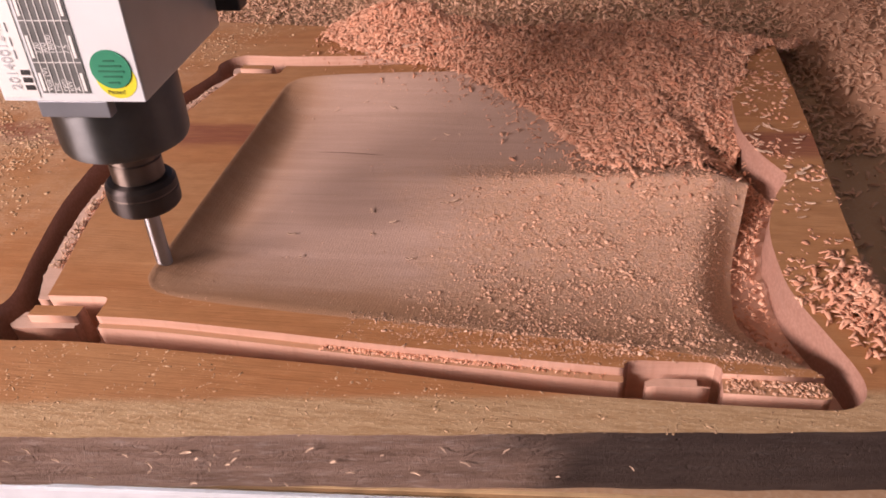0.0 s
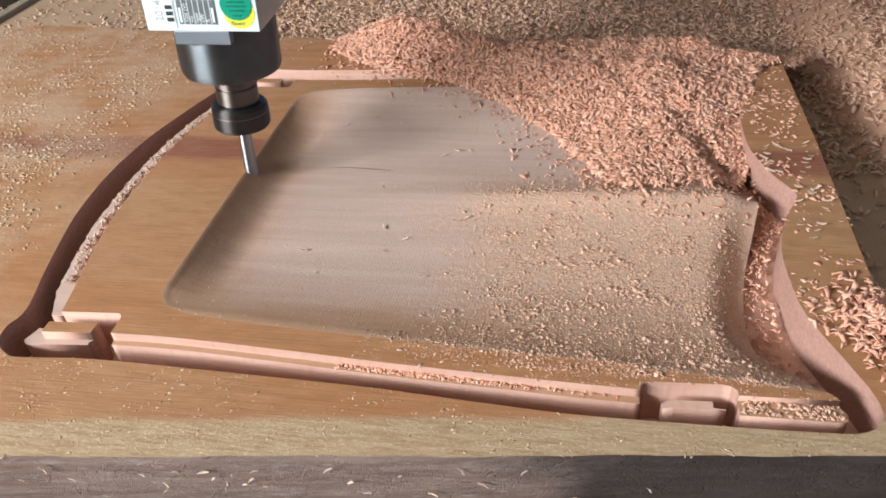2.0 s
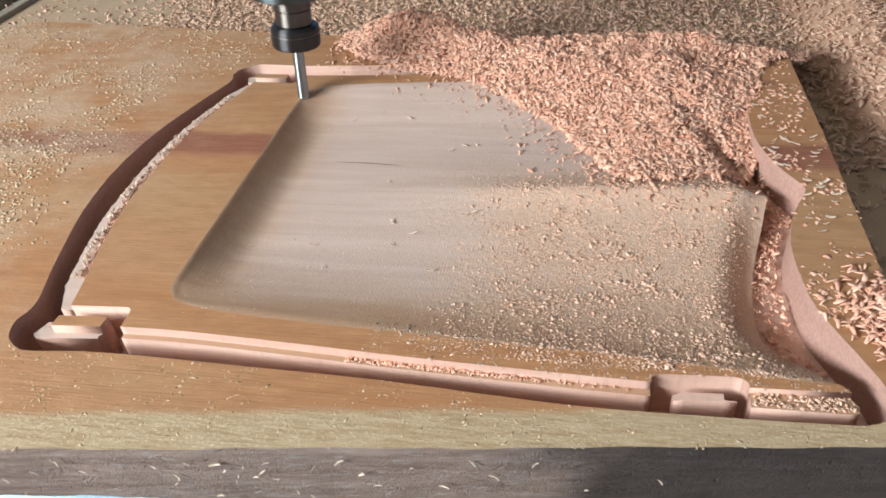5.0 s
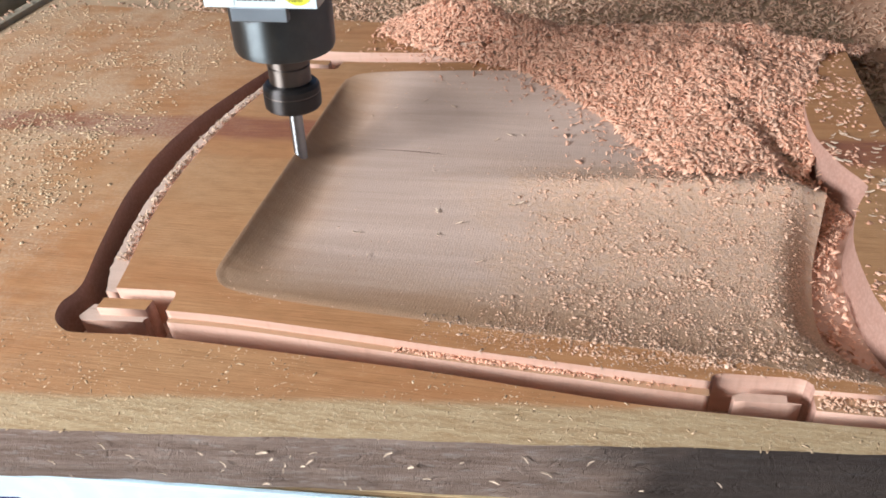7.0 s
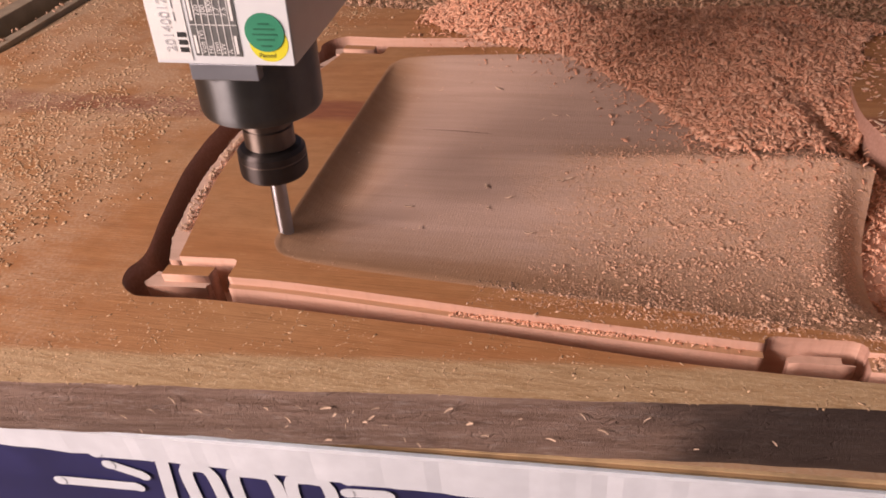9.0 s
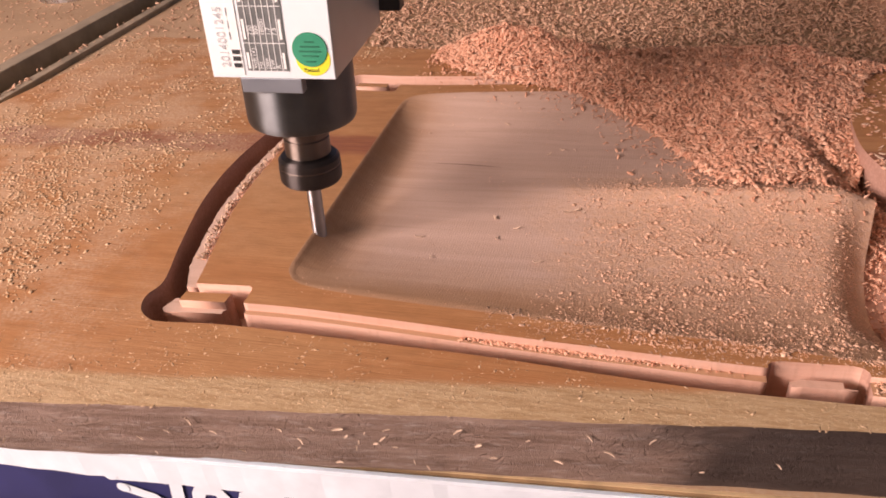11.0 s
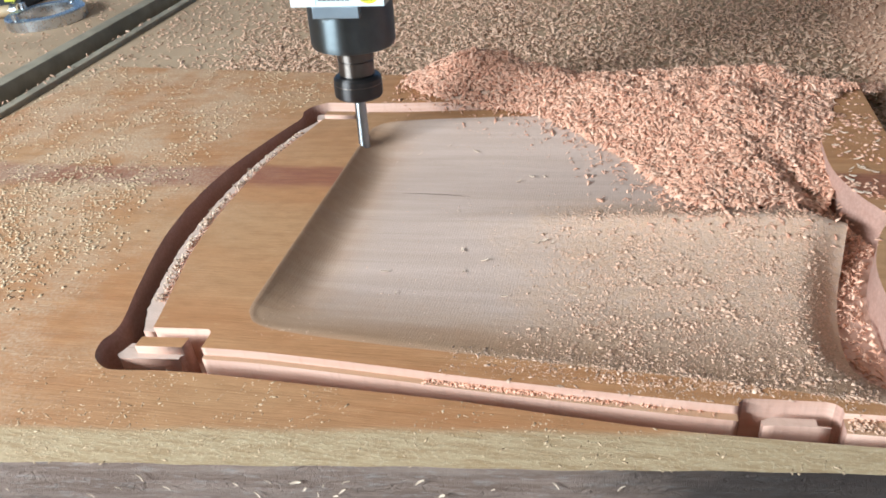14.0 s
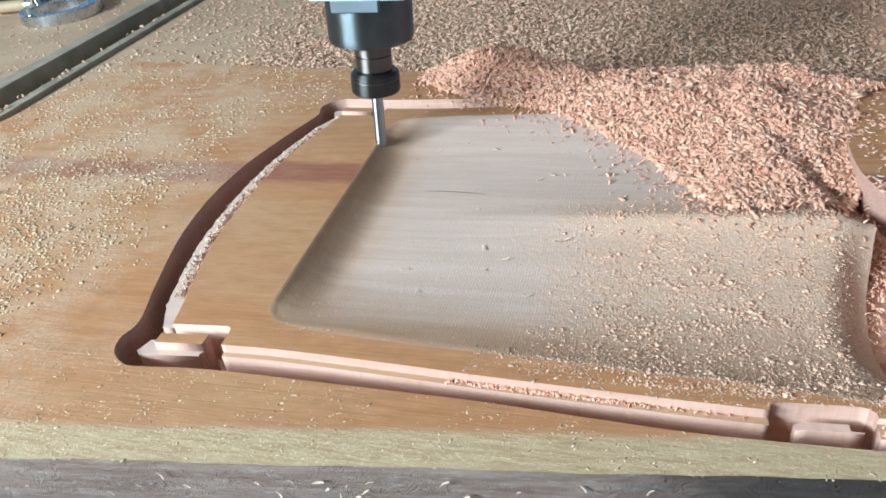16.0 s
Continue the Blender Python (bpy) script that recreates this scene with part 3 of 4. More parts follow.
def flakes(name, x, y, z, length, width, curl, tilt, mat, label, category, seed, segs=2, parent=None, body=0.10):
    """Many small curled shavings as one mesh; the arrays give place and size of each."""
    rng = np.random.default_rng(seed)
    n = len(x)
    k = segs + 1
    yaw = rng.uniform(0, 2 * math.pi, n)
    pit = rng.normal(0, tilt, n)
    rol = rng.normal(0, tilt * 1.2, n)
    u = np.linspace(-0.5, 0.5, k)[None, :]
    cv = (curl * rng.uniform(0.3, 1.5, n))[:, None]
    L, W = length[:, None], width[:, None]
    a = np.stack([u * L, np.zeros((n, k)), -cv * L * (u * u - 0.12) * 2], -1)
    ends = 1 - 0.55 * (2 * np.abs(u)) ** 2
    half = 0.5 * W * ends
    P = np.stack([a + np.stack([0 * half, half, 0.22 * half * rng.uniform(-1, 1, (n, 1))], -1), a - np.stack([0 * half, half, 0 * half], -1)], 2).reshape(n, k * 2, 3)
    thick = np.array([0, 0, 1.0]) * (body * width)[:, None, None]
    P = np.concatenate([P + thick, P - thick], 1)
    cy, sy, cp, sp, cr, sr = np.cos(yaw), np.sin(yaw), np.cos(pit), np.sin(pit), np.cos(rol), np.sin(rol)
    R = np.empty((n, 3, 3))
    R[:, 0] = np.stack([cy * cp, cy * sp * sr - sy * cr, cy * sp * cr + sy * sr], -1)
    R[:, 1] = np.stack([sy * cp, sy * sp * sr + cy * cr, sy * sp * cr - cy * sr], -1)
    R[:, 2] = np.stack([-sp, cp * sr, cp * cr], -1)
    P = np.einsum("nij,nkj->nki", R, P) + np.stack([x, y, z], -1)[:, None, :]
    m = k * 2
    quads = []
    for i in range(segs):
        quads += [(2 * i, 2 * i + 2, 2 * i + 3, 2 * i + 1), (m + 2 * i, m + 2 * i + 1, m + 2 * i + 3, m + 2 * i + 2)]
        quads += [(2 * i, m + 2 * i, m + 2 * i + 2, 2 * i + 2), (2 * i + 1, 2 * i + 3, m + 2 * i + 3, m + 2 * i + 1)]
    quads += [(0, 1, m + 1, m), (m - 2, 2 * m - 2, 2 * m - 1, m - 1)]
    q = np.array(quads)
    F = (q[None] + (np.arange(n) * 2 * m)[:, None, None]).reshape(-1, 4)
    me = bpy.data.meshes.new(name)
    me.vertices.add(n * 2 * m)
    me.vertices.foreach_set("co", P.reshape(-1).astype(np.float32))
    me.loops.add(F.size)
    me.loops.foreach_set("vertex_index", F.reshape(-1).astype(np.int32))
    me.polygons.add(len(F))
    me.polygons.foreach_set("loop_start", np.arange(0, F.size, 4, dtype=np.int32))
    me.materials.append(mat)
    me.update(calc_edges=True)
    me.validate()
    ob = new(name, me)
    if parent is not None:
        ob.parent = parent
        return tagged(ob, label)
    return tagged(ob, label, category, kind="stuff")


PILE_EDGE = smooth_line([(0.066, 0.268), (0.070, 0.236), (0.118, 0.196), (0.192, 0.166), (0.249, 0.131), (0.289, 0.093), (0.315, 0.051), (0.330, 0.021), (0.348, 0.006), (0.377, 0.005),
                         (0.412, 0.014), (0.436, 0.026), (0.454, 0.050), (0.4595, 0.088), (0.463, 0.122), (0.468, 0.150), (0.475, 0.180), (0.487, 0.200), (0.510, 0.212)], 0.006)
PILE = np.vstack([PILE_EDGE, [(0.540, 0.30), (0.46, 0.36), (0.36, 0.34), (0.3, 0.285), (0.15, 0.285)]])


def heap(x, y):
    """The height of the chip pile above what it lies on."""
    x, y = np.asarray(x, float), np.asarray(y, float)
    d = np.where(inside(x, y, PILE), away(x, y, PILE_EDGE), 0)
    back = 0.319 - 0.122 * (x + 0.336)
    back = back - 0.030 * np.exp(-((x - 0.25) / 0.055) ** 2) + 0.085 * step((x - 0.33) / 0.06)
    fall = step((back + 0.030 - y) / 0.045)
    top = 0.013 + 0.015 * np.exp(-((x - 0.135) / 0.06) ** 2) + 0.012 * step((y - 0.09) / 0.10) * (1 - 0.85 * step((x - 0.22) / 0.11))
    h = top * np.clip(d / 0.075, 0, 1) ** 1.1 * fall
    bump = np.array([noise.noise((a * 38, b * 38, 3.1)) + 0.6 * noise.noise((a * 90, b * 90, 7.7)) for a, b in zip(x.ravel(), y.ravel())]).reshape(x.shape)
    return h * (1 + 0.28 * bump)


def pile_base(x, y):
    z = surface(x, y)
    slot = -0.024 + 0.009 * np.clip((y - 0.02) / 0.05, 0, 1) + 0.011 * np.clip((y - 0.07) / 0.08, 0, 1)
    low = z < -0.0235
    # off the slab the chips slope down to the bed
    beyond = np.maximum(np.maximum(y - (0.319 - 0.122 * (x + 0.336)), x - 0.4965), 0)
    slope = -0.006 - 0.040 * step(beyond / np.where(x > 0.33, 0.085, 0.03))
    z[low] = np.where(z[low] < -0.035, slope[low], np.where(x[low] > 0.4, slot[low], -0.003))
    t = step((x - 0.388) / 0.036) * step((y - 0.05) / 0.04)
    z = np.where(inside(x, y, SEAT), z * (1 - t) + slot * t, z)
    # past the groove's outer wall the heap's foot stays below the slab's top
    past = (x > 0.43) & (y < 0.150) & ~inside(x, y, OUTER)
    z[past] = slot[past]
    return z


def chip_pile():
    nx, ny = 128, 104
    gx, gy = np.meshgrid(np.linspace(0.07, 0.54, nx), np.linspace(-0.005, 0.38, ny))
    h = heap(gx, gy)
    z = pile_base(gx, gy) + h
    z = np.where(h > 0.0008, z, -0.03)
    v = np.column_stack([gx.ravel(), gy.ravel(), z.ravel()])
    f = []
    hh = h > 0.0008
    for j in range(ny - 1):
        for i in range(nx - 1):
            if hh[j, i] and hh[j, i + 1] and hh[j + 1, i] and hh[j + 1, i + 1]:
                f.append((j * nx + i, j * nx + i + 1, (j + 1) * nx + i + 1, (j + 1) * nx + i))
    pile = mesh_object("chip_pile", v, f, [M_DUST], smooth=True)
    tagged(pile, "heap of pink-orange wood chips lying on the carved slab", "wood chips", kind="stuff")
    rng = np.random.default_rng(5)
    n = 88000
    x, y = rng.uniform(0.06, 0.54, n), rng.uniform(-0.025, 0.38, n)
    h = heap(x, y)
    near = away(x, y, PILE_EDGE)
    k = (h > 0.0012) | ((near < 0.05) & (x < 0.47) & (y > -0.02) & (rng.uniform(0, 1, n) < 0.18 * np.exp(-near / 0.012)))
    x, y, h, near = x[k], y[k], h[k], near[k]
    z = pile_base(x, y) + h + rng.uniform(0.0, 0.0027, len(x)) * (h > 0.001) + 0.0010
    L = 0.0030 + 0.0076 * rng.uniform(0, 1, len(x)) ** 1.4
    L = np.where(h > 0.0012, L, L * rng.uniform(0.3, 0.8, len(x)))
    flakes("pile_chips", x, y, z, L, L * rng.uniform(0.20, 0.38, len(x)), 0.5, 0.30, M_CHIP, "pink-orange curled wood chips covering the heap", "wood chips", 6, body=0.055)


def drift(x, y):
    """The height of the chips swept up on the bed beyond the slab's end."""
    return 0.034 * step((x - 0.535) / 0.075) * step((y - 0.10) / 0.12) * (1 - 0.7 * step((y - 0.42) / 0.25))


def board_chips():
    gx, gy = np.meshgrid(np.linspace(0.53, 1.05, 60), np.linspace(0.08, 0.75, 70))
    gz = SLAB_Z - 0.001 + drift(gx, gy) + 0.003 * np.array([noise.noise((a * 25, b * 25, 1.7)) for a, b in zip(gx.ravel(), gy.ravel())]).reshape(gx.shape) * (drift(gx, gy) > 0.004)
    bank = mesh_object("chip_drift", np.column_stack([gx.ravel(), gy.ravel(), gz.ravel()]), [(j * 60 + i, j * 60 + i + 1, j * 60 + i + 61, j * 60 + i + 60) for j in range(69) for i in range(59)], [M_OLD], smooth=True)
    tagged(bank, "low bank of packed wood chips on the machine bed", "wood chips", kind="stuff")
    rng = np.random.default_rng(11)
    n = 105000
    x = rng.uniform(-0.47, 1.05, n)
    y = rng.uniform(-0.25, 1.15, n)
    back = 0.319 - 0.122 * (x + 0.336)
    off = (y > back + 0.002) | (x > 0.4985)
    dens = np.clip(0.22 + 1.0 * step((x + 0.32) / 0.22), 0, 1.3)
    dens *= np.where((x > 0.50) & (y < 0.10), 0.30, 1.0)
    lump = np.array([noise.noise((a * 7, b * 7, 0.3)) for a, b in zip(x, y)])
    k = off & (rng.uniform(0, 1, n) < dens * (0.75 + 0.6 * lump)) & (rng.uniform(0, 1, n) < np.where(y > 0.8, 0.55, 1))
    x, y, lump = x[k], y[k], lump[k]
    z = SLAB_Z + 0.001 + rng.uniform(0, 0.006, len(x)) * np.clip(0.6 + lump, 0.1, 1.3) * step((x + 0.3) / 0.25)
    z += drift(x, y)
    L = 0.004 + 0.007 * rng.uniform(0, 1, len(x)) ** 1.2
    flakes("bed_chips", x, y, z, L, L * rng.uniform(0.25, 0.42, len(x)), 0.5, 0.28, M_OLD, "deep litter of brown wood chips on the machine bed", "wood chips", 12, body=0.06)


def loose_dust():
    rng = np.random.default_rng(21)

    def lay(name, n, x0, x1, y0, y1, dens, lo, hi, mat, label, seed, lift=0.0, tilt=0.12, skew=2.8):
        x, y = rng.uniform(x0, x1, n), rng.uniform(y0, y1, n)
        k = rng.uniform(0, 1, n) < dens(x, y)
        x, y = x[k], y[k]
        z = surface(x, y)
        k = z > -0.0235
        x, y, z = x[k], y[k], z[k]
        L = lo + (hi - lo) * rng.uniform(0, 1, len(x)) ** skew
        flakes(name, x, y, z + lift + 0.03 * L, L, L * rng.uniform(0.28, 0.8, len(x)), 0.35, tilt, mat, label, "wood dust", seed, 1 if hi < 0.004 else 2, body=0.035)

    def clump(x, y, s, w):
        return np.array([noise.noise((a * s, b * s, w)) for a, b in zip(x, y)])

    seat_d = lambda x, y: step((x - 0.225 + 0.25 * np.maximum(y + 0.02, 0) - 0.03 * clump(x, y, 25, 2.2)) / 0.10) * step((0.03 - y) / 0.05) * (0.62 + 0.9 * clump(x, y, 55, 1.1)) * step((0.43 - x) / 0.02 + 0.2)
    lay("seat_crumbs", 90000, 0.17, 0.445, -0.178, 0.035, seat_d, 0.0009, 0.0034, M_CRUMB, "pale crumbs of sawdust scattered over the dished seat", 31, 0.0, 0.26, 1.7)
    heavy = lambda x, y: seat_d(x, y) * step((clump(x, y, 85, 9.3) - 0.02) / 0.3) * 0.9
    lay("seat_flakes", 15000, 0.20, 0.44, -0.176, 0.03, heavy, 0.0014, 0.0044, M_CRUMB, "clusters of larger pale flakes on the dished seat", 38, 0.0004, 0.16)
    lay("seat_dust", 15000, 0.075, 0.30, -0.16, 0.16, lambda x, y: 0.10 + 0.75 * step((y - 0.06) / 0.08) * step((x - 0.07) / 0.05) * (0.4 + 0.9 * clump(x, y, 40, 4.4)) + 0.4 * step((-0.10 - y) / 0.02) * step((0.14 - x) / 0.03), 0.0006, 0.0024, M_CRUMB, "thin veil of sawdust on the seat hollow", 32)
    left = lambda x, y: np.where(inside(x, y, OUTER), 0, step((-0.045 - x + 0.15 * step((y - 0.1) / 0.2)) / 0.10) * (0.62 + 1.1 * clump(x, y, 22, 5.5)) * (1 - 0.45 * step((y - 0.03) / 0.10)) * step((y + 0.20) / 0.06 + 0.25))
    lay("slab_dust", 60000, -0.40, 0.08, -0.30, 0.33, left, 0.0008, 0.0048, M_TAN, "sawdust and small chips strewn over the bare slab", 33, 0.0, 0.2, 2.0)
    edge_y = lambda x: -0.268 + 0.115 * x
    strip = lambda x, y: np.where(inside(x, y, OUTER), 0, 0.25 + 0.6 * clump(x, y, 60, 6.6) + 0.9 * step((0.05 - x) / 0.12) * step((edge_y(x) + 0.034 - y) / 0.02) * (0.5 + clump(x, y, 35, 3.3)) + 0.45 * step((x - 0.15) / 0.1) * (0.2 + clump(x, y, 45, 2.9)))
    lay("edge_dust", 30000, -0.16, 0.49, -0.28, -0.19, strip, 0.0007, 0.0034, M_TAN, "sparse sawdust along the front of the slab", 34)
    lump = lambda x, y: np.where(inside(x, y, OUTER), 0, step((0.03 - x) / 0.07) * step((edge_y(x) + 0.045 - y) / 0.02) * (0.45 + 0.8 * clump(x, y, 38, 3.3)) * step((x + 0.14) / 0.05))
    lay("edge_flakes", 9000, -0.15, 0.04, -0.285, -0.20, lump, 0.0008, 0.0028, M_TAN, "small drift of tan flakes on the slab's front corner", 37, 0.0, 0.12, 1.5)
    rightd = lambda x, y: np.where(inside(x, y, OUTER), 0, 0.22 + 1.0 * clump(x, y, 30, 7.7) + 0.5 * np.exp(-((x - 0.478) / 0.012) ** 2 - ((y - 0.13) / 0.035) ** 2))
    lay("right_chips", 3000, 0.44, 0.494, -0.20, 0.22, rightd, 0.001, 0.0064, M_CHIP, "pale chips strewn on the end of the slab", 35, 0.0, 0.14, 1.8)
    front = lambda x, y: np.where(inside(x, y, SEAT), np.where((y < -0.155) & (y > -0.185), 0.45 + clump(x, y, 50, 8.8), 0), 0)
    lay("rim_dust", 8000, 0.20, 0.45, -0.187, -0.15, front, 0.0008, 0.0036, M_DUST, "crumbs of sawdust on the seat rim", 36)

    # shavings caught in the groove along the back of the seat, in the front groove and on the ledge
    line = smooth_line(BACK_HALF[:-1], 0.001)
    line = np.vstack([[(x, -y) for x, y in line[::-1]], line])
    for m, off, wide, lo, hi, tilt, z0, z1, mat, seed in ((2400, 0.0050, 0.0022, 0.0006, 0.0024, 0.3, -0.0036, -0.0026, M_CHIP, 41), (520, 0.0012, 0.0016, 0.0018, 0.0048, 0.8, -0.0036, 0.0002, M_SPLINTER, 47)):
        p = line[(rng.uniform(0, 1, m) * (len(line) - 1)).astype(int)]
        x, y = p[:, 0] + rng.normal(off, wide, m), p[:, 1] + rng.normal(0, 0.001, m)
        lump = np.array([noise.noise((0, b * 90, seed)) for b in y])
        k = rng.uniform(-0.5, 0.6, m) < lump + 0.25
        x, y = x[k], y[k]
        L = rng.uniform(lo, hi, len(x))
        flakes("groove_fuzz", x, y, rng.uniform(z0, z1, len(x)), L, L * 0.34, 0.5, tilt, mat, "fuzzy torn fibres along the groove at the back of the seat", "wood fibre", seed)
    m = 9000
    x, y = rng.uniform(0.415, 0.47, m), rng.uniform(-0.17, 0.12, m)
    k = inside(x, y, OUTER) & ~inside(x, y, SEAT) & (rng.uniform(0, 1, m) < 0.35 + 0.5 * step((y + 0.08) / 0.06)) & (away(x, y, OUTER, True) > 0.004)
    x, y = x[k], y[k]
    L = 0.0010 + 0.0042 * rng.uniform(0, 1, len(x)) ** 2.5
    flakes("groove_chips", x, y, FLOOR_Z + rng.uniform(0.0005, 0.006, len(x)), L, L * 0.5, 0.4, 0.5, M_CHIP, "chips lying in the groove along the front of the seat", "wood chips", 42)
    m = 620
    x = rng.normal(0.245, 0.035, m)
    x = x[(x > 0.19) & (x < 0.35)]
    y = -0.1755 - 0.042 * (x - 0.13) - rng.uniform(0.0003, 0.0042, len(x))
    L = rng.uniform(0.001, 0.0034, len(x))
    flakes("ledge_chips", x, y, STEP_Z + rng.uniform(0.0003, 0.0012, len(x)), L, L * 0.5, 0.4, 0.3, M_CHIP, "chips caught on the stepped ledge of the seat", "wood chips", 43, body=0.05)
    m = 230
    x, y = rng.uniform(0.405, 0.452, m), rng.uniform(-0.1935, -0.1850, m)
    L = rng.uniform(0.0008, 0.0034, m)
    flakes("ledge_chips", x, y, LEDGE_Z + rng.uniform(0.0003, 0.0010, m), L, L * 0.5, 0.4, 0.25, M_CRUMB, "crumbs lying on the short stepped ledge", "wood chips", 48, body=0.05)
    # chips swept into the rail's channel
    m = 1500
    x, y = rng.uniform(-0.545, -0.492, m), -0.2 + 1.2 * rng.uniform(0, 1, m) ** 1.6
    k = rng.uniform(0, 1, m) < np.clip(0.9 - y, 0.12, 1)
    x, y = x[k], y[k]
    L = rng.uniform(0.003, 0.009, len(x))
    flakes("rail_chips", x, y, np.where(x > -0.503, -0.0395, -0.0592) + rng.uniform(0, 0.003, len(x)), L, L * 0.4, 0.5, 0.3, M_OLD, "brown chips swept into the channel of the rail", "wood chips", 45)
    m = 1400
    x, y = rng.uniform(-1.05, -0.605, m), rng.uniform(0.25, 1.1, m)
    L = rng.uniform(0.003, 0.009, m)
    flakes("table_chips", x, y, np.full(m, -0.0543), L, L * 0.4, 0.4, 0.15, M_OLD, "scattered chips on the side table", "wood chips", 46)
    # a second small heap beyond the groove
    m = 620
    r, a = np.abs(rng.normal(0, 0.019, m)), rng.uniform(0, 2 * math.pi, m)
    x, y = 0.484 + 0.75 * r * np.cos(a), -0.128 + 1.15 * r * np.sin(a)
    k = ~inside(x, y, OUTER) & (x < 0.4915)
    x, y, r = x[k], y[k], r[k]
    L = rng.uniform(0.0035, 0.0105, len(x))
    flakes("corner_chips", x, y, 0.001 + rng.uniform(0, 1, len(x)) * 0.012 * np.exp(-(r / 0.022) ** 2), L, L * 0.28, 0.6, 0.30, M_CHIP, "small heap of fresh chips at the end of the slab", "wood chips", 44)


def stuck_chips():
    """A few larger chips that cling to the rough front of the slab."""
    rng = random.Random(9)
    bm = bmesh.new()
    prof = [(-0.5, 0.06), (-0.25, 0.0), (0.05, -0.05), (0.3, 0.02), (0.5, 0.14)]
    top = [[bm.verts.new((u, s * 0.22 * (1 - abs(u)), h + t)) for u, h in prof] for s, t in ((-1, 0.05), (1, 0.05))]
    bot = [[bm.verts.new((u, s * 0.22 * (1 - abs(u)), h - t)) for u, h in prof] for s, t in ((-1, 0.05), (1, 0.05))]
    for i in range(4):
        bm.faces.new((top[0][i], top[0][i + 1], top[1][i + 1], top[1][i]))
        bm.faces.new((bot[0][i + 1], bot[0][i], bot[1][i], bot[1][i + 1]))
        bm.faces.new((top[0][i + 1], top[0][i], bot[0][i], bot[0][i + 1]))
        bm.faces.new((top[1][i], top[1][i + 1], bot[1][i + 1], bot[1][i]))
    bm.faces.new((top[0][0], top[1][0], bot[1][0], bot[0][0]))
    bm.faces.new((top[1][4], top[0][4], bot[0][4], bot[1][4]))
    first = part("wood_chip", bm, M_SPLINTER)
    tagged(first, "pale curled wood chip clinging to the rough slab edge", "wood chip", "chips on the slab edge")
    spots = [(0.027, -0.023), (0.045, -0.017), (0.033, -0.035), (0.11, -0.012), (0.165, -0.016), (0.18, -0.033), (0.15, -0.024), (0.28, -0.020), (0.325, -0.031), (0.24, -0.013),
             (-0.02, -0.02), (0.205, -0.008), (0.085, -0.03), (0.12, -0.02), (0.06, -0.008), (0.3, -0.01), (-0.06, -0.03), (0.222, -0.027), (0.139, -0.036), (0.36, -0.024),
             (0.156, -0.012), (0.161, -0.020), (0.146, -0.015), (0.152, -0.019), (0.171, -0.022), (0.118, -0.026), (0.128, -0.010), (0.072, -0.016), (0.215, -0.018), (0.255, -0.028), (0.27, -0.009), (0.187, -0.037), (0.168, -0.009), (0.142, -0.010)]
    for i, (x, z) in enumerate(spots):
        s = rng.uniform(0.0025, 0.0055)
        m = pose(x, -0.268 + 0.115 * x - 0.0022, z, 90 + rng.uniform(-25, 25), rng.uniform(0, 360), rng.uniform(-20, 20))
        ob = first if i == 0 else copy_thing(first, m)
        ob.matrix_basis = m @ Matrix.Diagonal((s * 1.1, s * rng.uniform(0.45, 0.8), s * 0.75, 1))


def loose_chips():
    """Single larger chips that lie apart on the seat and on the slab's end."""
    rng = random.Random(17)
    source = [o for o in scene.objects if o.name.startswith("wood_chip")][0]
    spots = [(0.191, -0.066), (0.203, -0.052), (0.185, -0.040), (0.236, -0.030), (0.242, -0.027), (0.248, -0.029), (0.268, -0.086), (0.272, -0.078), (0.262, -0.081), (0.223, -0.092), (0.150, -0.095),
             (0.212, 0.062), (0.222, 0.070), (0.232, 0.071), (0.171, 0.012), (0.135, -0.070), (0.118, 0.105), (0.142, 0.118), (0.168, 0.110), (0.100, 0.092)]
    for x, y in spots:
        z = float(surface(np.array([x]), np.array([y]))[0])
        s = rng.uniform(0.0028, 0.0055)
        m = pose(x, y, z + 0.28 * s, rng.uniform(-14, 14), rng.uniform(-14, 14), rng.uniform(0, 360))
        ob = copy_thing(source, m)
        ob.matrix_basis = m @ Matrix.Diagonal((s * 1.1, s * rng.uniform(0.45, 0.8), s * 0.75, 1))
        tagged(ob, "small pale wood chip lying loose on the dished seat", "wood chip", "loose chips on the seat")
    for k in range(46):
        x, y = rng.uniform(0.452, 0.489), rng.uniform(-0.08, 0.19)
        if inside([x], [y], OUTER)[0]:
            continue
        s = rng.uniform(0.003, 0.0066)
        m = pose(x, y, 0.28 * s, rng.uniform(-14, 14), rng.uniform(-14, 14), rng.uniform(-40, 40) + 180 * (k % 2))
        ob = copy_thing(source, m)
        ob.matrix_basis = m @ Matrix.Diagonal((s * 1.1, s * rng.uniform(0.45, 0.8), s * 0.75, 1))
        tagged(ob, "pale wood chip lying loose on the end of the slab", "wood chip", "loose chips on the slab end")


# ---- the spindle ----
def text_mesh(words, size):
    cu = bpy.data.curves.new("words", "FONT")
    cu.body, cu.size = words, size
    ob = bpy.data.objects.new("words", cu)
    scene.collection.objects.link(ob)
    bpy.context.view_layer.update()
    me = bpy.data.meshes.new_from_object(ob.evaluated_get(bpy.context.evaluated_depsgraph_get()))
    bpy.data.objects.remove(ob)
    bpy.data.curves.remove(cu)
    return me


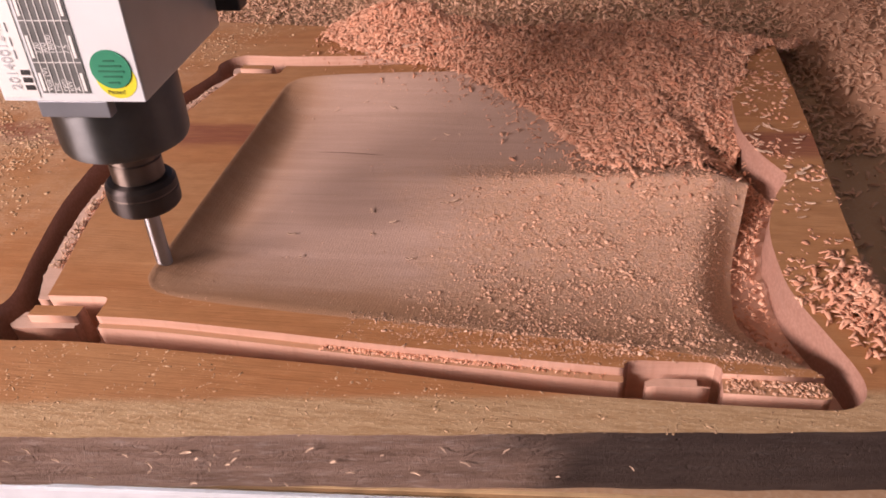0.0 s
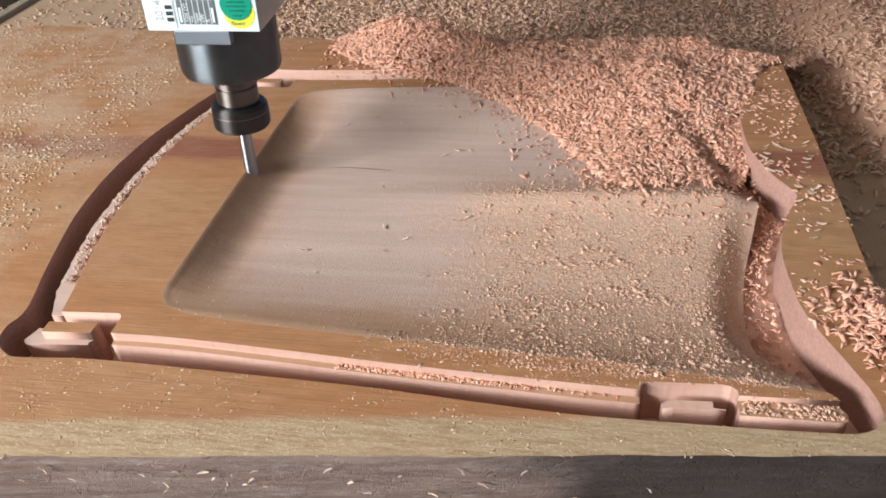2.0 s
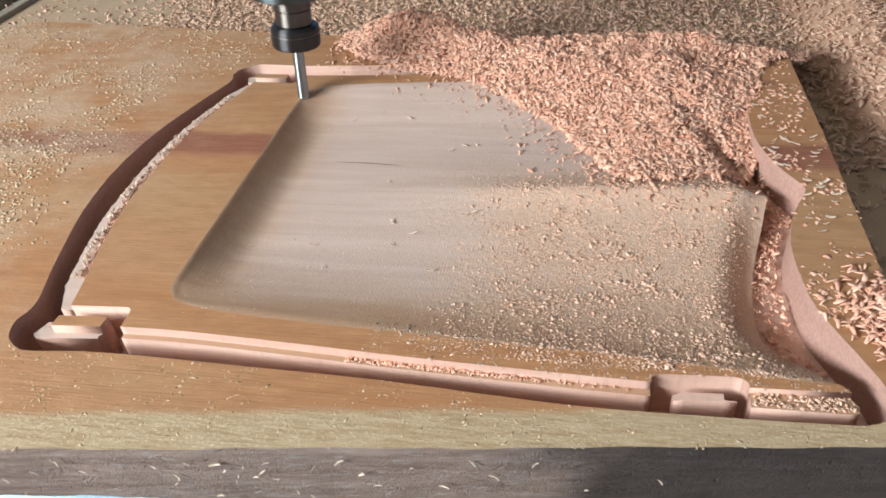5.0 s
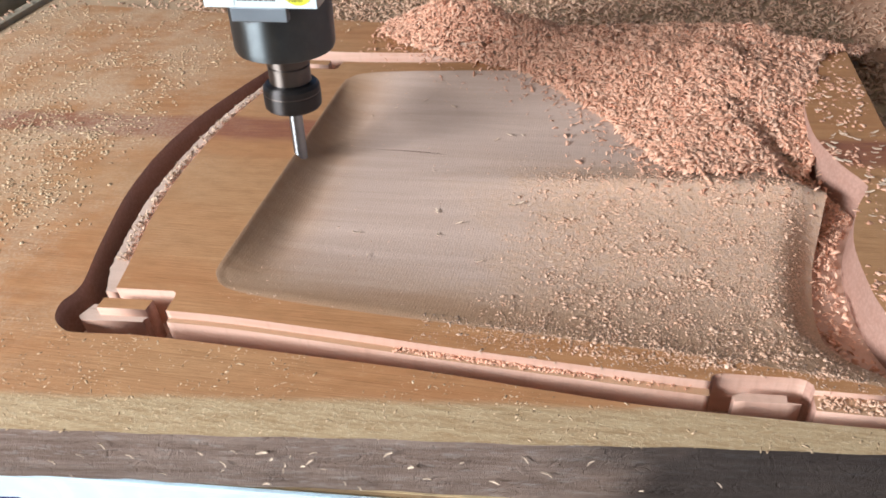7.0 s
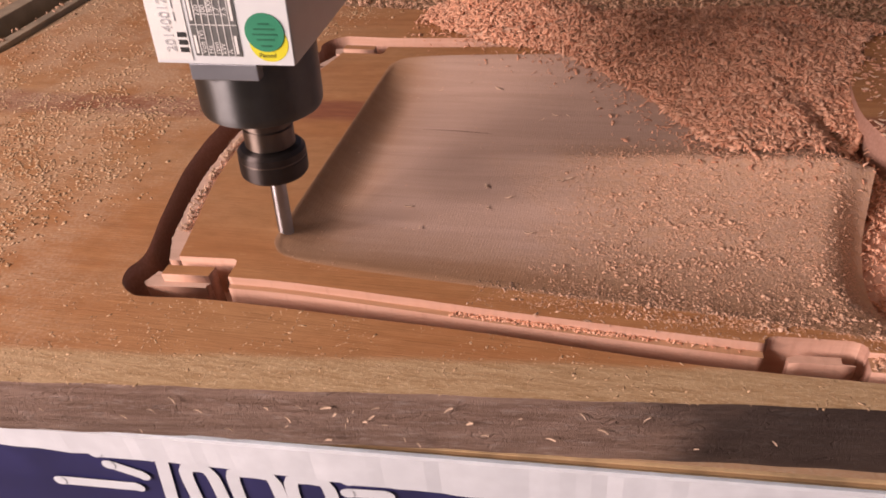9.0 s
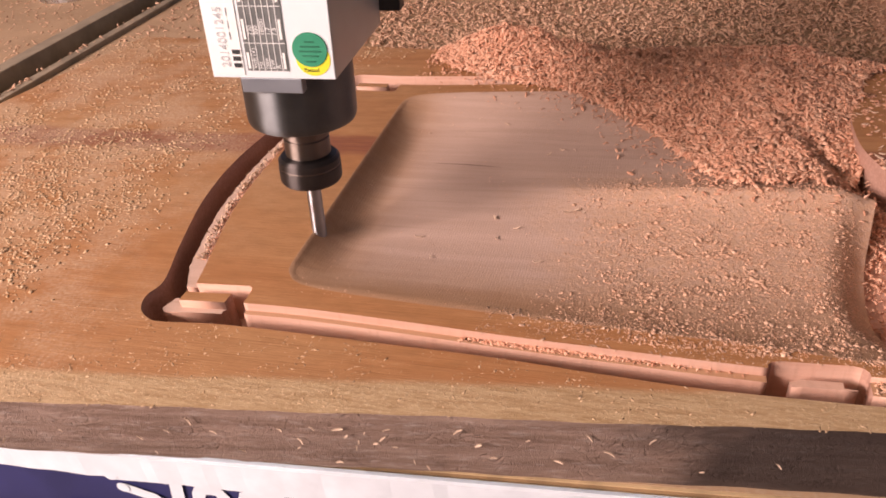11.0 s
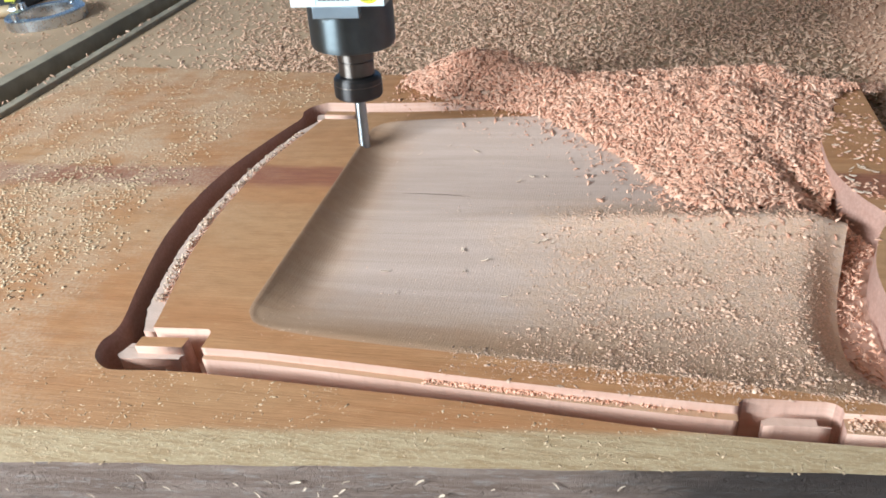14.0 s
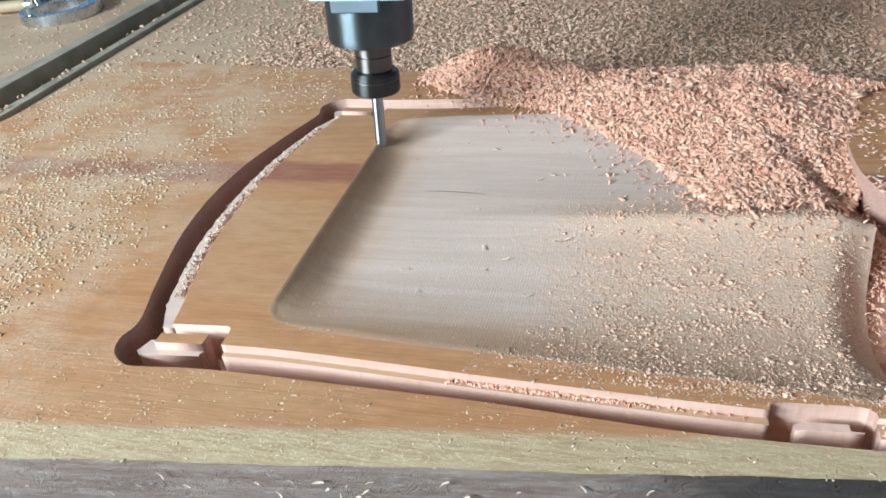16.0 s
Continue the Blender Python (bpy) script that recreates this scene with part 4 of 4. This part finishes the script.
def spindle():
    sp = thing("router_spindle", "grey router spindle with black nose and round-tipped steel cutter", "spindle")
    # local frame: the origin is the cutter's tip
    part("cutter", lathe([(0.0012, 0.0), (0.0032, 0.0006), (0.0046, 0.0022), (0.0050, 0.0048), (0.0050, 0.060)], 32), M_BIT, sp, "polished steel cutter with a rounded tip", True)
    n = part("collet_nut", lathe([(0.0125, 0.0522), (0.0165, 0.0519), (0.0196, 0.0526), (0.0208, 0.0542), (0.0210, 0.0560), (0.0210, 0.0636), (0.0204, 0.0641), (0.0204, 0.0646), (0.0209, 0.0651), (0.0206, 0.0690), (0.0186, 0.0712), (0.0150, 0.0714)], 64), M_BLACK, sp, "black collet nut", True)
    part("groove_ring", lathe([(0.0201, 0.0637), (0.0206, 0.0639), (0.0206, 0.0648), (0.0201, 0.0650)], 64), M_SHAFT, n, "worn ring round the nut")
    part("shaft", lathe([(0.0148, 0.0722), (0.0152, 0.0726), (0.0152, 0.0840), (0.0140, 0.0846), (0.0140, 0.0852), (0.0156, 0.0858), (0.0156, 0.0985)], 48), M_SHAFT, sp, "dark turned shaft nose", True)
    part("nose_ring", lathe([(0.029, 0.0972), (0.0328, 0.0970), (0.0342, 0.0978), (0.0352, 0.1000), (0.0355, 0.1030), (0.0355, 0.1350), (0.0350, 0.1355)], 72), M_NOSE, sp, "glossy black nose housing", True)
    part("mounting_tab", box(-0.0165, 0.0235, -0.0425, -0.03, 0.1275, 0.1376, 0.0006), M_TAB, sp, "bluish grey steel tab")
    bx0, bx1, by, top = -0.0345, 0.0465, -0.0425, 0.44
    part("motor_housing", box(bx0, bx1, by, 0.075, 0.1375, top, 0.0016), M_GREY, sp, "grey anodised motor housing")
    yf = by - 0.0008
    lab = part("rating_label", box(bx0 + 0.0005, bx1 - 0.0005, yf, by + 0.0004, 0.1380, 0.30, 0.0002), M_LABEL, sp, "silver rating label")
    lx = bx0 + 0.0050
    pap = part("paper_label", box(bx0 + 0.0010, lx + 0.0172, yf - 0.0005, yf + 0.0003, 0.1402, 0.28, 0.0001), M_PAPER, lab, "off-white paper strip")
    tab = part("rating_table", box(lx + 0.0195, lx + 0.0465, yf - 0.0005, yf + 0.0003, 0.1430, 0.27, 0.0001), M_TABLE, lab, "grey rating table with white rules")
    tx0, tw = lx + 0.0195, 0.027
    for k in range(1, 7):
        x = tx0 + tw * k / 7
        part("rule", box(x - 0.00022, x + 0.00022, yf - 0.0008, yf - 0.0002, 0.1432, 0.2698), M_PAPER, tab)
    for z in (0.1610, 0.1840, 0.207, 0.23, 0.25):
        part("rule", box(tx0 + 0.0002, tx0 + tw - 0.0002, yf - 0.0008, yf - 0.0002, z - 0.0002, z + 0.0002), M_PAPER, tab)

    def written(words, size, x, z, mat, parent, label=""):
        ob = new("lettering", text_mesh(words, size))
        ob.data.materials.append(mat)
        ob.parent = parent
        # the words run upwards on the front
        ob.matrix_basis = Matrix.Translation((x, yf - 0.0010, z)) @ Matrix(((0, -1, 0, 0), (0, 0, -1, 0), (1, 0, 0, 0), (0, 0, 0, 1)))
        return tagged(ob, label) if label else ob

    for k, (unit, value) in enumerate((("", ""), ("Volt (V)", "220"), ("Hz", "300"), ("rpm", "18000"), ("kW", "1.7"), ("A", "7.5"), ("", ""))):
        x = tx0 + tw * (k + 0.82) / 7
        if unit:
            written(unit, 0.0042, x, 0.1445, M_PAPER, tab)
            written(value, 0.0042, x, 0.1660, M_PAPER, tab)
        else:
            for z, w in ((0.1445, 0.0105), (0.1635, 0.0125), (0.1865, 0.0125)):
                part("text_bar", box(x - 0.0022, x - 0.0006, yf - 0.0009, yf - 0.0003, z, z + w), M_PAPER, tab)
    written("2014001245", 0.0078, lx + 0.0085, 0.1450, M_PALEINK, pap, "pale grey stamped number")
    for k in range(3):
        z = 0.1450 + 0.0044 * k
        part("logo_bar", box(lx + 0.0112, lx + 0.0160, yf - 0.0009, yf - 0.0003, z, z + 0.0028), M_INK, pap)
    for k, z in enumerate((0.163, 0.170, 0.178)):
        part("text_bar", box(lx + 0.0112, lx + 0.0117, yf - 0.0009, yf - 0.0003, z, z + 0.005), M_PALEINK, pap)

    def disc(name, x, z, r, y, mat, parent, label):
        bm = lathe([(r, 0.0), (r, 0.0004)], 48)
        bm.transform(Matrix.Translation((x, y, z)) @ Matrix.Rotation(radians(90), 4, "X"))
        return part(name, bm, mat, parent, label)

    sx = lx + 0.0615
    yel = disc("yellow_sticker", sx + 0.0012, 0.1512, 0.0110, yf + 0.0002, M_YELLOW, lab, "round yellow sticker")
    gre = disc("green_sticker", sx - 0.0002, 0.1572, 0.0110, yf - 0.0003, M_GREEN, lab, "round green sticker with faded print")
    for dz, w in ((0.005, 0.006), (0.002, 0.012), (-0.001, 0.014), (-0.004, 0.010), (-0.0075, 0.006)):
        part("text_bar", box(sx - w / 2, sx + w / 2, yf - 0.0010, yf - 0.0006, 0.1572 + dz - 0.0005, 0.1572 + dz + 0.0005), M_DKGREEN, gre)
    ob = new("lettering", text_mesh("Passed", 0.0036))
    ob.data.materials.append(M_INK)
    ob.parent = yel
    ob.matrix_basis = Matrix.Translation((sx - 0.0052, yf - 0.0004, 0.1428)) @ Matrix(((1, 0, 0, 0), (0, 0, -1, 0), (0, 1, 0, 0), (0, 0, 0, 1)))
    # the dark carriage behind the motor
    part("carriage_plate", box(-0.045, 0.062, 0.0757, 0.092, 0.147, top, 0.001), M_DARK, sp, "black carriage plate")
    part("carriage_block", box(-0.055, 0.072, 0.0925, 0.125, 0.158, top, 0.002), M_DARK, sp, "black carriage block")
    part("carriage_rail", box(-0.02, 0.085, 0.1255, 0.150, 0.170, top, 0.003), M_DARK, sp)
    bm = lathe([(0.004, 0.165), (0.0045, 0.166), (0.0045, 0.43), (0.004, 0.431)], 16, 0.090, 0.135)
    part("cable", bm, M_DARK, sp, "black cable", True)
    # true sizes: the square motor sits a little off the cutter's axis
    square = Matrix.Translation((-0.0055, 0.0035, 0.0136)) @ Matrix.Diagonal((0.922, 1.0, 0.8955, 1))
    for o in sp.children_recursive:
        if o.name.startswith("lettering"):
            o.matrix_basis = square @ o.matrix_basis
        elif not o.name.startswith(("cutter", "collet_nut", "groove_ring", "shaft", "nose_ring")):
            o.data.transform(square)
    return sp


# ---- the machine bed and what lies round it ----
def bed():
    top = SLAB_Z
    spoil = thing("machine_bed", "wide dusty board bed of the router with a painted front edge", "machine bed", kind="structure")
    wl = lambda x: -0.2612 + 0.0746 * x
    fl = lambda x: wl(x) + 0.0065
    b = Build()
    poly = [(-0.485, fl(-0.485)), (1.6, fl(1.6)), (1.6, 2.2), (-0.485, 2.2)]
    b.prism(poly, top, top - 0.010, 0, 0, False)
    b.make("board", [M_BOARD], spoil)
    # three veneers of the plywood lie bare, each a little lower and further out
    for k, mat in enumerate((M_PLY, M_PLYDARK, M_PLY)):
        y0, y1 = 0.0064 - 0.0021 * k, 0.0064 - 0.0021 * (k + 1)
        poly = [(-0.62, wl(-0.62) + y1), (1.6, wl(1.6) + y1), (1.6, wl(1.6) + y0 - 0.0001), (-0.62, wl(-0.62) + y0 - 0.0001)]
        Build().prism(poly, top - 0.0003 - 0.0007 * k, top - 0.04, 0, 0, False).make("veneer", [mat], spoil, "bare plywood layer")
    xs = np.arange(-0.62, 1.6, 0.008)
    rng = random.Random(4)
    line = [(x, wl(x) - 0.0022 + rng.uniform(-0.0003, 0.0003)) for x in xs]
    b = Build().prism(line + [(1.6, wl(1.6)), (-0.62, wl(-0.62))], top - 0.0024, top - 0.0228, 0, 0, False)
    # the paint's lower border runs down a little towards the far end
    b.v = [(x, y, z - (0.042 * x + 0.0006 * math.sin(x * 160) if z < top - 0.02 else 0)) for x, y, z in b.v]
    b.make("painted_edge", [M_WHITE], spoil, "chipped white painted edge strip")
    gf = lambda x: wl(x) - 0.0002
    drop = lambda x: -0.042 * x
    PT = top - 0.0218
    b = Build().prism([(-0.62, gf(-0.62)), (1.6, gf(1.6)), (1.6, gf(1.6) + 0.0025), (-0.62, gf(-0.62) + 0.0025)], PT, PT - 0.18, 0, 0, False)
    b.v = [(x, y, z + drop(x)) for x, y, z in b.v]
    panel = b.make("front_panel", [M_BLUE], spoil, "navy blue front panel with white logo shapes")

    def stroke(pts, r=0.0042):
        """A rounded white stroke on the front panel; pts are along the panel and down from its top."""
        p = smooth_line(pts, 0.003)
        d = np.gradient(p, axis=0)
        d /= np.linalg.norm(d, axis=1)[:, None]
        b = Build()
        n = len(p)
        nrm = np.column_stack([-d[:, 1], d[:, 0]])
        put = lambda q, y: [(x, gf(x) - y, PT - z + drop(x)) for x, z in q]
        a, c = p + nrm * r, p - nrm * r
        b.add(put(a, 0.0012) + put(c, 0.0012), [(i, i + 1, n + i + 1, n + i) for i in range(n - 1)], 0)
        for e in (0, -1):
            cap = [p[e]] + [p[e] + r * np.array([math.cos(k * math.pi / 10), math.sin(k * math.pi / 10)]) for k in range(20)]
            b.add(put(cap, 0.0016), [(0, 1 + k, 1 + (k + 1) % 20) for k in range(20)], 0)
        b.make("logo_shape", [M_WHITE], panel)

    stroke([(-0.013, 0.000), (0.0226, -0.002)])
    stroke([(-0.008, 0.0105), (0.012, 0.0185)])
    stroke([(-0.050, 0.034), (0.004, 0.0315)])
    stroke([(0.0301, -0.006), (0.0225, 0.045)])
    for x0, x1 in ((0.0405, 0.0590), (0.0700, 0.0975), (0.1055, 0.1300)):
        stroke([(x0, 0.040), (x0 + 0.001, 0.010), (x0 + 0.006, 0.0045), (x1 - 0.006, 0.0045), (x1 - 0.001, 0.010), (x1, 0.040)])
    stroke([(0.1420, 0.000), (0.1690, -0.002)])
    stroke([(0.1400, 0.012), (0.1640, 0.010)])
    stroke([(0.205, 0.010), (0.207, 0.010)])
    stroke([(0.232, 0.060), (0.232, 0.022), (0.238, 0.014), (0.254, 0.014), (0.261, 0.022), (0.261, 0.060)])

def side_rail():
    r = thing("slotted_rail", "dusty dark aluminium rail running along the machine bed", "rail", kind="structure")
    for x0, x1, z1 in ((-0.503, -0.486, -0.040), (-0.548, -0.503, -0.060), (-0.575, -0.548, -0.034), (-0.600, -0.575, -0.044)):
        part("rail_profile", box(x0 + 0.0002, x1 - 0.0002, -0.9, 2.2, -0.11, z1, 0.002), M_ALU, r)
    t = thing("side_table", "dusty grey board table beyond the rail", "table", kind="structure")
    part("table_top", box(-1.9, -0.6003, -0.9, 2.2, -0.11, -0.055, 0.002), M_BOARD, t)


def steel_ring():
    r = thing("steel_ring", "bright turned steel clamp ring lying on the side table", "clamp ring", pose(-0.762, 0.724, -0.055))
    bm = bmesh.new()
    n = 64
    prof = [(0.050, 0.0), (0.070, 0.0), (0.0715, 0.0015), (0.0715, 0.0185), (0.070, 0.020), (0.052, 0.020), (0.050, 0.018)]
    rings = [[bm.verts.new((q * math.cos(2 * math.pi * k / n), q * math.sin(2 * math.pi * k / n), z)) for q, z in prof] for k in range(n)]
    for k in range(n):
        a, b = rings[k], rings[(k + 1) % n]
        for i in range(len(prof)):
            j = (i + 1) % len(prof)
            bm.faces.new((a[i], b[i], b[j], a[j]))
    part("ring_band", bm, M_STEEL, r, "polished steel band", True)
    for a in (75, 255, 165):
        x, y = 0.061 * math.cos(radians(a)), 0.061 * math.sin(radians(a))
        part("clamp_screw", lathe([(0.0055, 0.0201), (0.006, 0.021), (0.006, 0.031), (0.005, 0.032)], 20, x, y), M_STEEL, r, "small bright screw", True)
    hose = thing("rubber_hose", "short tan hose with a metal hose clamp on the side table", "hose", pose(-0.90, 0.745, -0.0435))
    bm = bmesh.new()
    n = 24
    prof = [(0.0075, -0.04), (0.011, -0.04), (0.011, 0.055), (0.0075, 0.055)]
    rings = [[bm.verts.new((z, q * math.cos(2 * math.pi * k / n), q * math.sin(2 * math.pi * k / n))) for q, z in prof] for k in range(n)]
    for k in range(n):
        a, b = rings[k], rings[(k + 1) % n]
        for i in range(4):
            bm.faces.new((a[i], a[(i + 1) % 4], b[(i + 1) % 4], b[i]))
    part("tube", bm, M_TUBE, hose, "tan rubber tube", True)
    bm = lathe([(0.0112, -0.006), (0.0128, -0.006), (0.0128, 0.006), (0.0112, 0.006)], 28)
    bm.transform(Matrix.Translation((0.045, 0, 0)) @ Matrix.Rotation(radians(90), 4, "Y"))
    part("hose_clamp", bm, M_STEEL, hose, "bright hose clamp", True)
    hose.matrix_basis = pose(-0.905, 0.752, -0.0420, 0, 0, 14)
    toolb = thing("tool_box", "black plastic tool box with a yellow latch", "tool box", pose(-0.94, 0.86, -0.055))
    part("case", box(-0.09, 0.055, -0.05, 0.07, 0.0, 0.05, 0.006), M_DARK, toolb)
    part("latch", box(0.020, 0.045, -0.0545, -0.0495, 0.018, 0.046, 0.001), M_LIME, toolb, "yellow plastic latch")


def workshop():
    g = thing("floor", "grey concrete workshop floor", "floor", kind="structure")
    part("slab_floor", box(-6, 6, -6, 6, -0.98, -0.92), M_CONC, g)
    w = thing("wall_south", "plain plastered workshop wall with one bright window opening", "wall", Matrix.Translation(WINDOW) @ pose(0, 0, 0, 0, 0, -45), kind="structure")
    for x0, x1, z0, z1 in ((-3.2, -0.65, -1.80, 1.06), (0.65, 3.2, -1.80, 1.06), (-0.65, 0.65, -1.80, -0.28), (-0.65, 0.65, 0.28, 1.06)):
        part("masonry", box(x0, x1, -0.2, 0.0, z0, z1), M_PLASTER, w)
    fr = tagged(part("window_frame", box(-0.648, 0.648, -0.15, -0.08, -0.278, -0.23, 0.003), M_WHITE, w), "white painted window frame")
    part("window_frame", box(-0.648, 0.648, -0.15, -0.08, 0.23, 0.278, 0.003), M_WHITE, w)
    part("window_frame", box(-0.648, -0.60, -0.15, -0.08, -0.2295, 0.2295, 0.003), M_WHITE, w)
    part("window_frame", box(0.60, 0.648, -0.15, -0.08, -0.2295, 0.2295, 0.003), M_WHITE, w)
    # unseen roof, added to keep sky light from above out of the grooves
    c = thing("ceiling", "unseen plain grey roof, added to block overhead sky light", "ceiling", kind="structure")
    part("roof", box(-5, 5, -5, 5, 1.95, 2.05), M_PLASTER, c)
    base = thing("machine_base", "dark steel base under the machine bed", "machine base", kind="structure")
    part("base_frame", box(-1.85, 1.55, 0.0, 2.15, -0.92, -0.1105), M_DARK, base)


workshop()
bed()
side_rail()
steel_ring()
wooden_slab()
chip_pile()
board_chips()
loose_dust()
stuck_chips()
loose_chips()
SPINDLE = spindle()


def motions():
    """The spindle runs back and forth along the hollow's edge."""
    rows = [(0, -0.1213, -0.0044), (0.5, -0.0878, -0.0082), (1, -0.0551, -0.0091), (1.5, -0.0220, -0.0094), (2, 0.0100, -0.0095), (2.5, 0.0438, -0.0098), (3, 0.0764, -0.0096),
            (3.5, 0.1096, -0.0085), (3.9, 0.1305, -0.0010), (4.4, 0.1375, 0.0040), (4.9, 0.1310, 0.0010), (5.4, 0.1085, -0.0050), (6, 0.0714, -0.0075), (6.5, 0.0406, -0.0090), (7, 0.0075, -0.0090),
            (7.5, -0.0261, -0.0086), (8, -0.0596, -0.0078), (8.5, -0.0921, -0.0071), (9, -0.1245, -0.0038), (9.4, -0.1455, -0.0005), (9.75, -0.1495, 0.0010), (10.1, -0.1425, -0.0010), (10.5, -0.1215, -0.0030),
            (11, -0.0900, -0.0068), (11.5, -0.0574, -0.0073), (12, -0.0255, -0.0070), (12.5, 0.0066, -0.0057), (13, 0.0399, -0.0056), (13.5, 0.0710, -0.0051), (14, 0.1036, -0.0026), (14.5, 0.1329, 0.0026),
            (15, 0.1362, 0.0052), (15.5, 0.1280, 0.0016), (16, 0.0997, -0.0006)]
    walk(SPINDLE, [(t, pose(0.066, y + 0.0027, z - 0.0055, -3.1, 3.0, 5.6)) for t, y, z in rows])


motions()
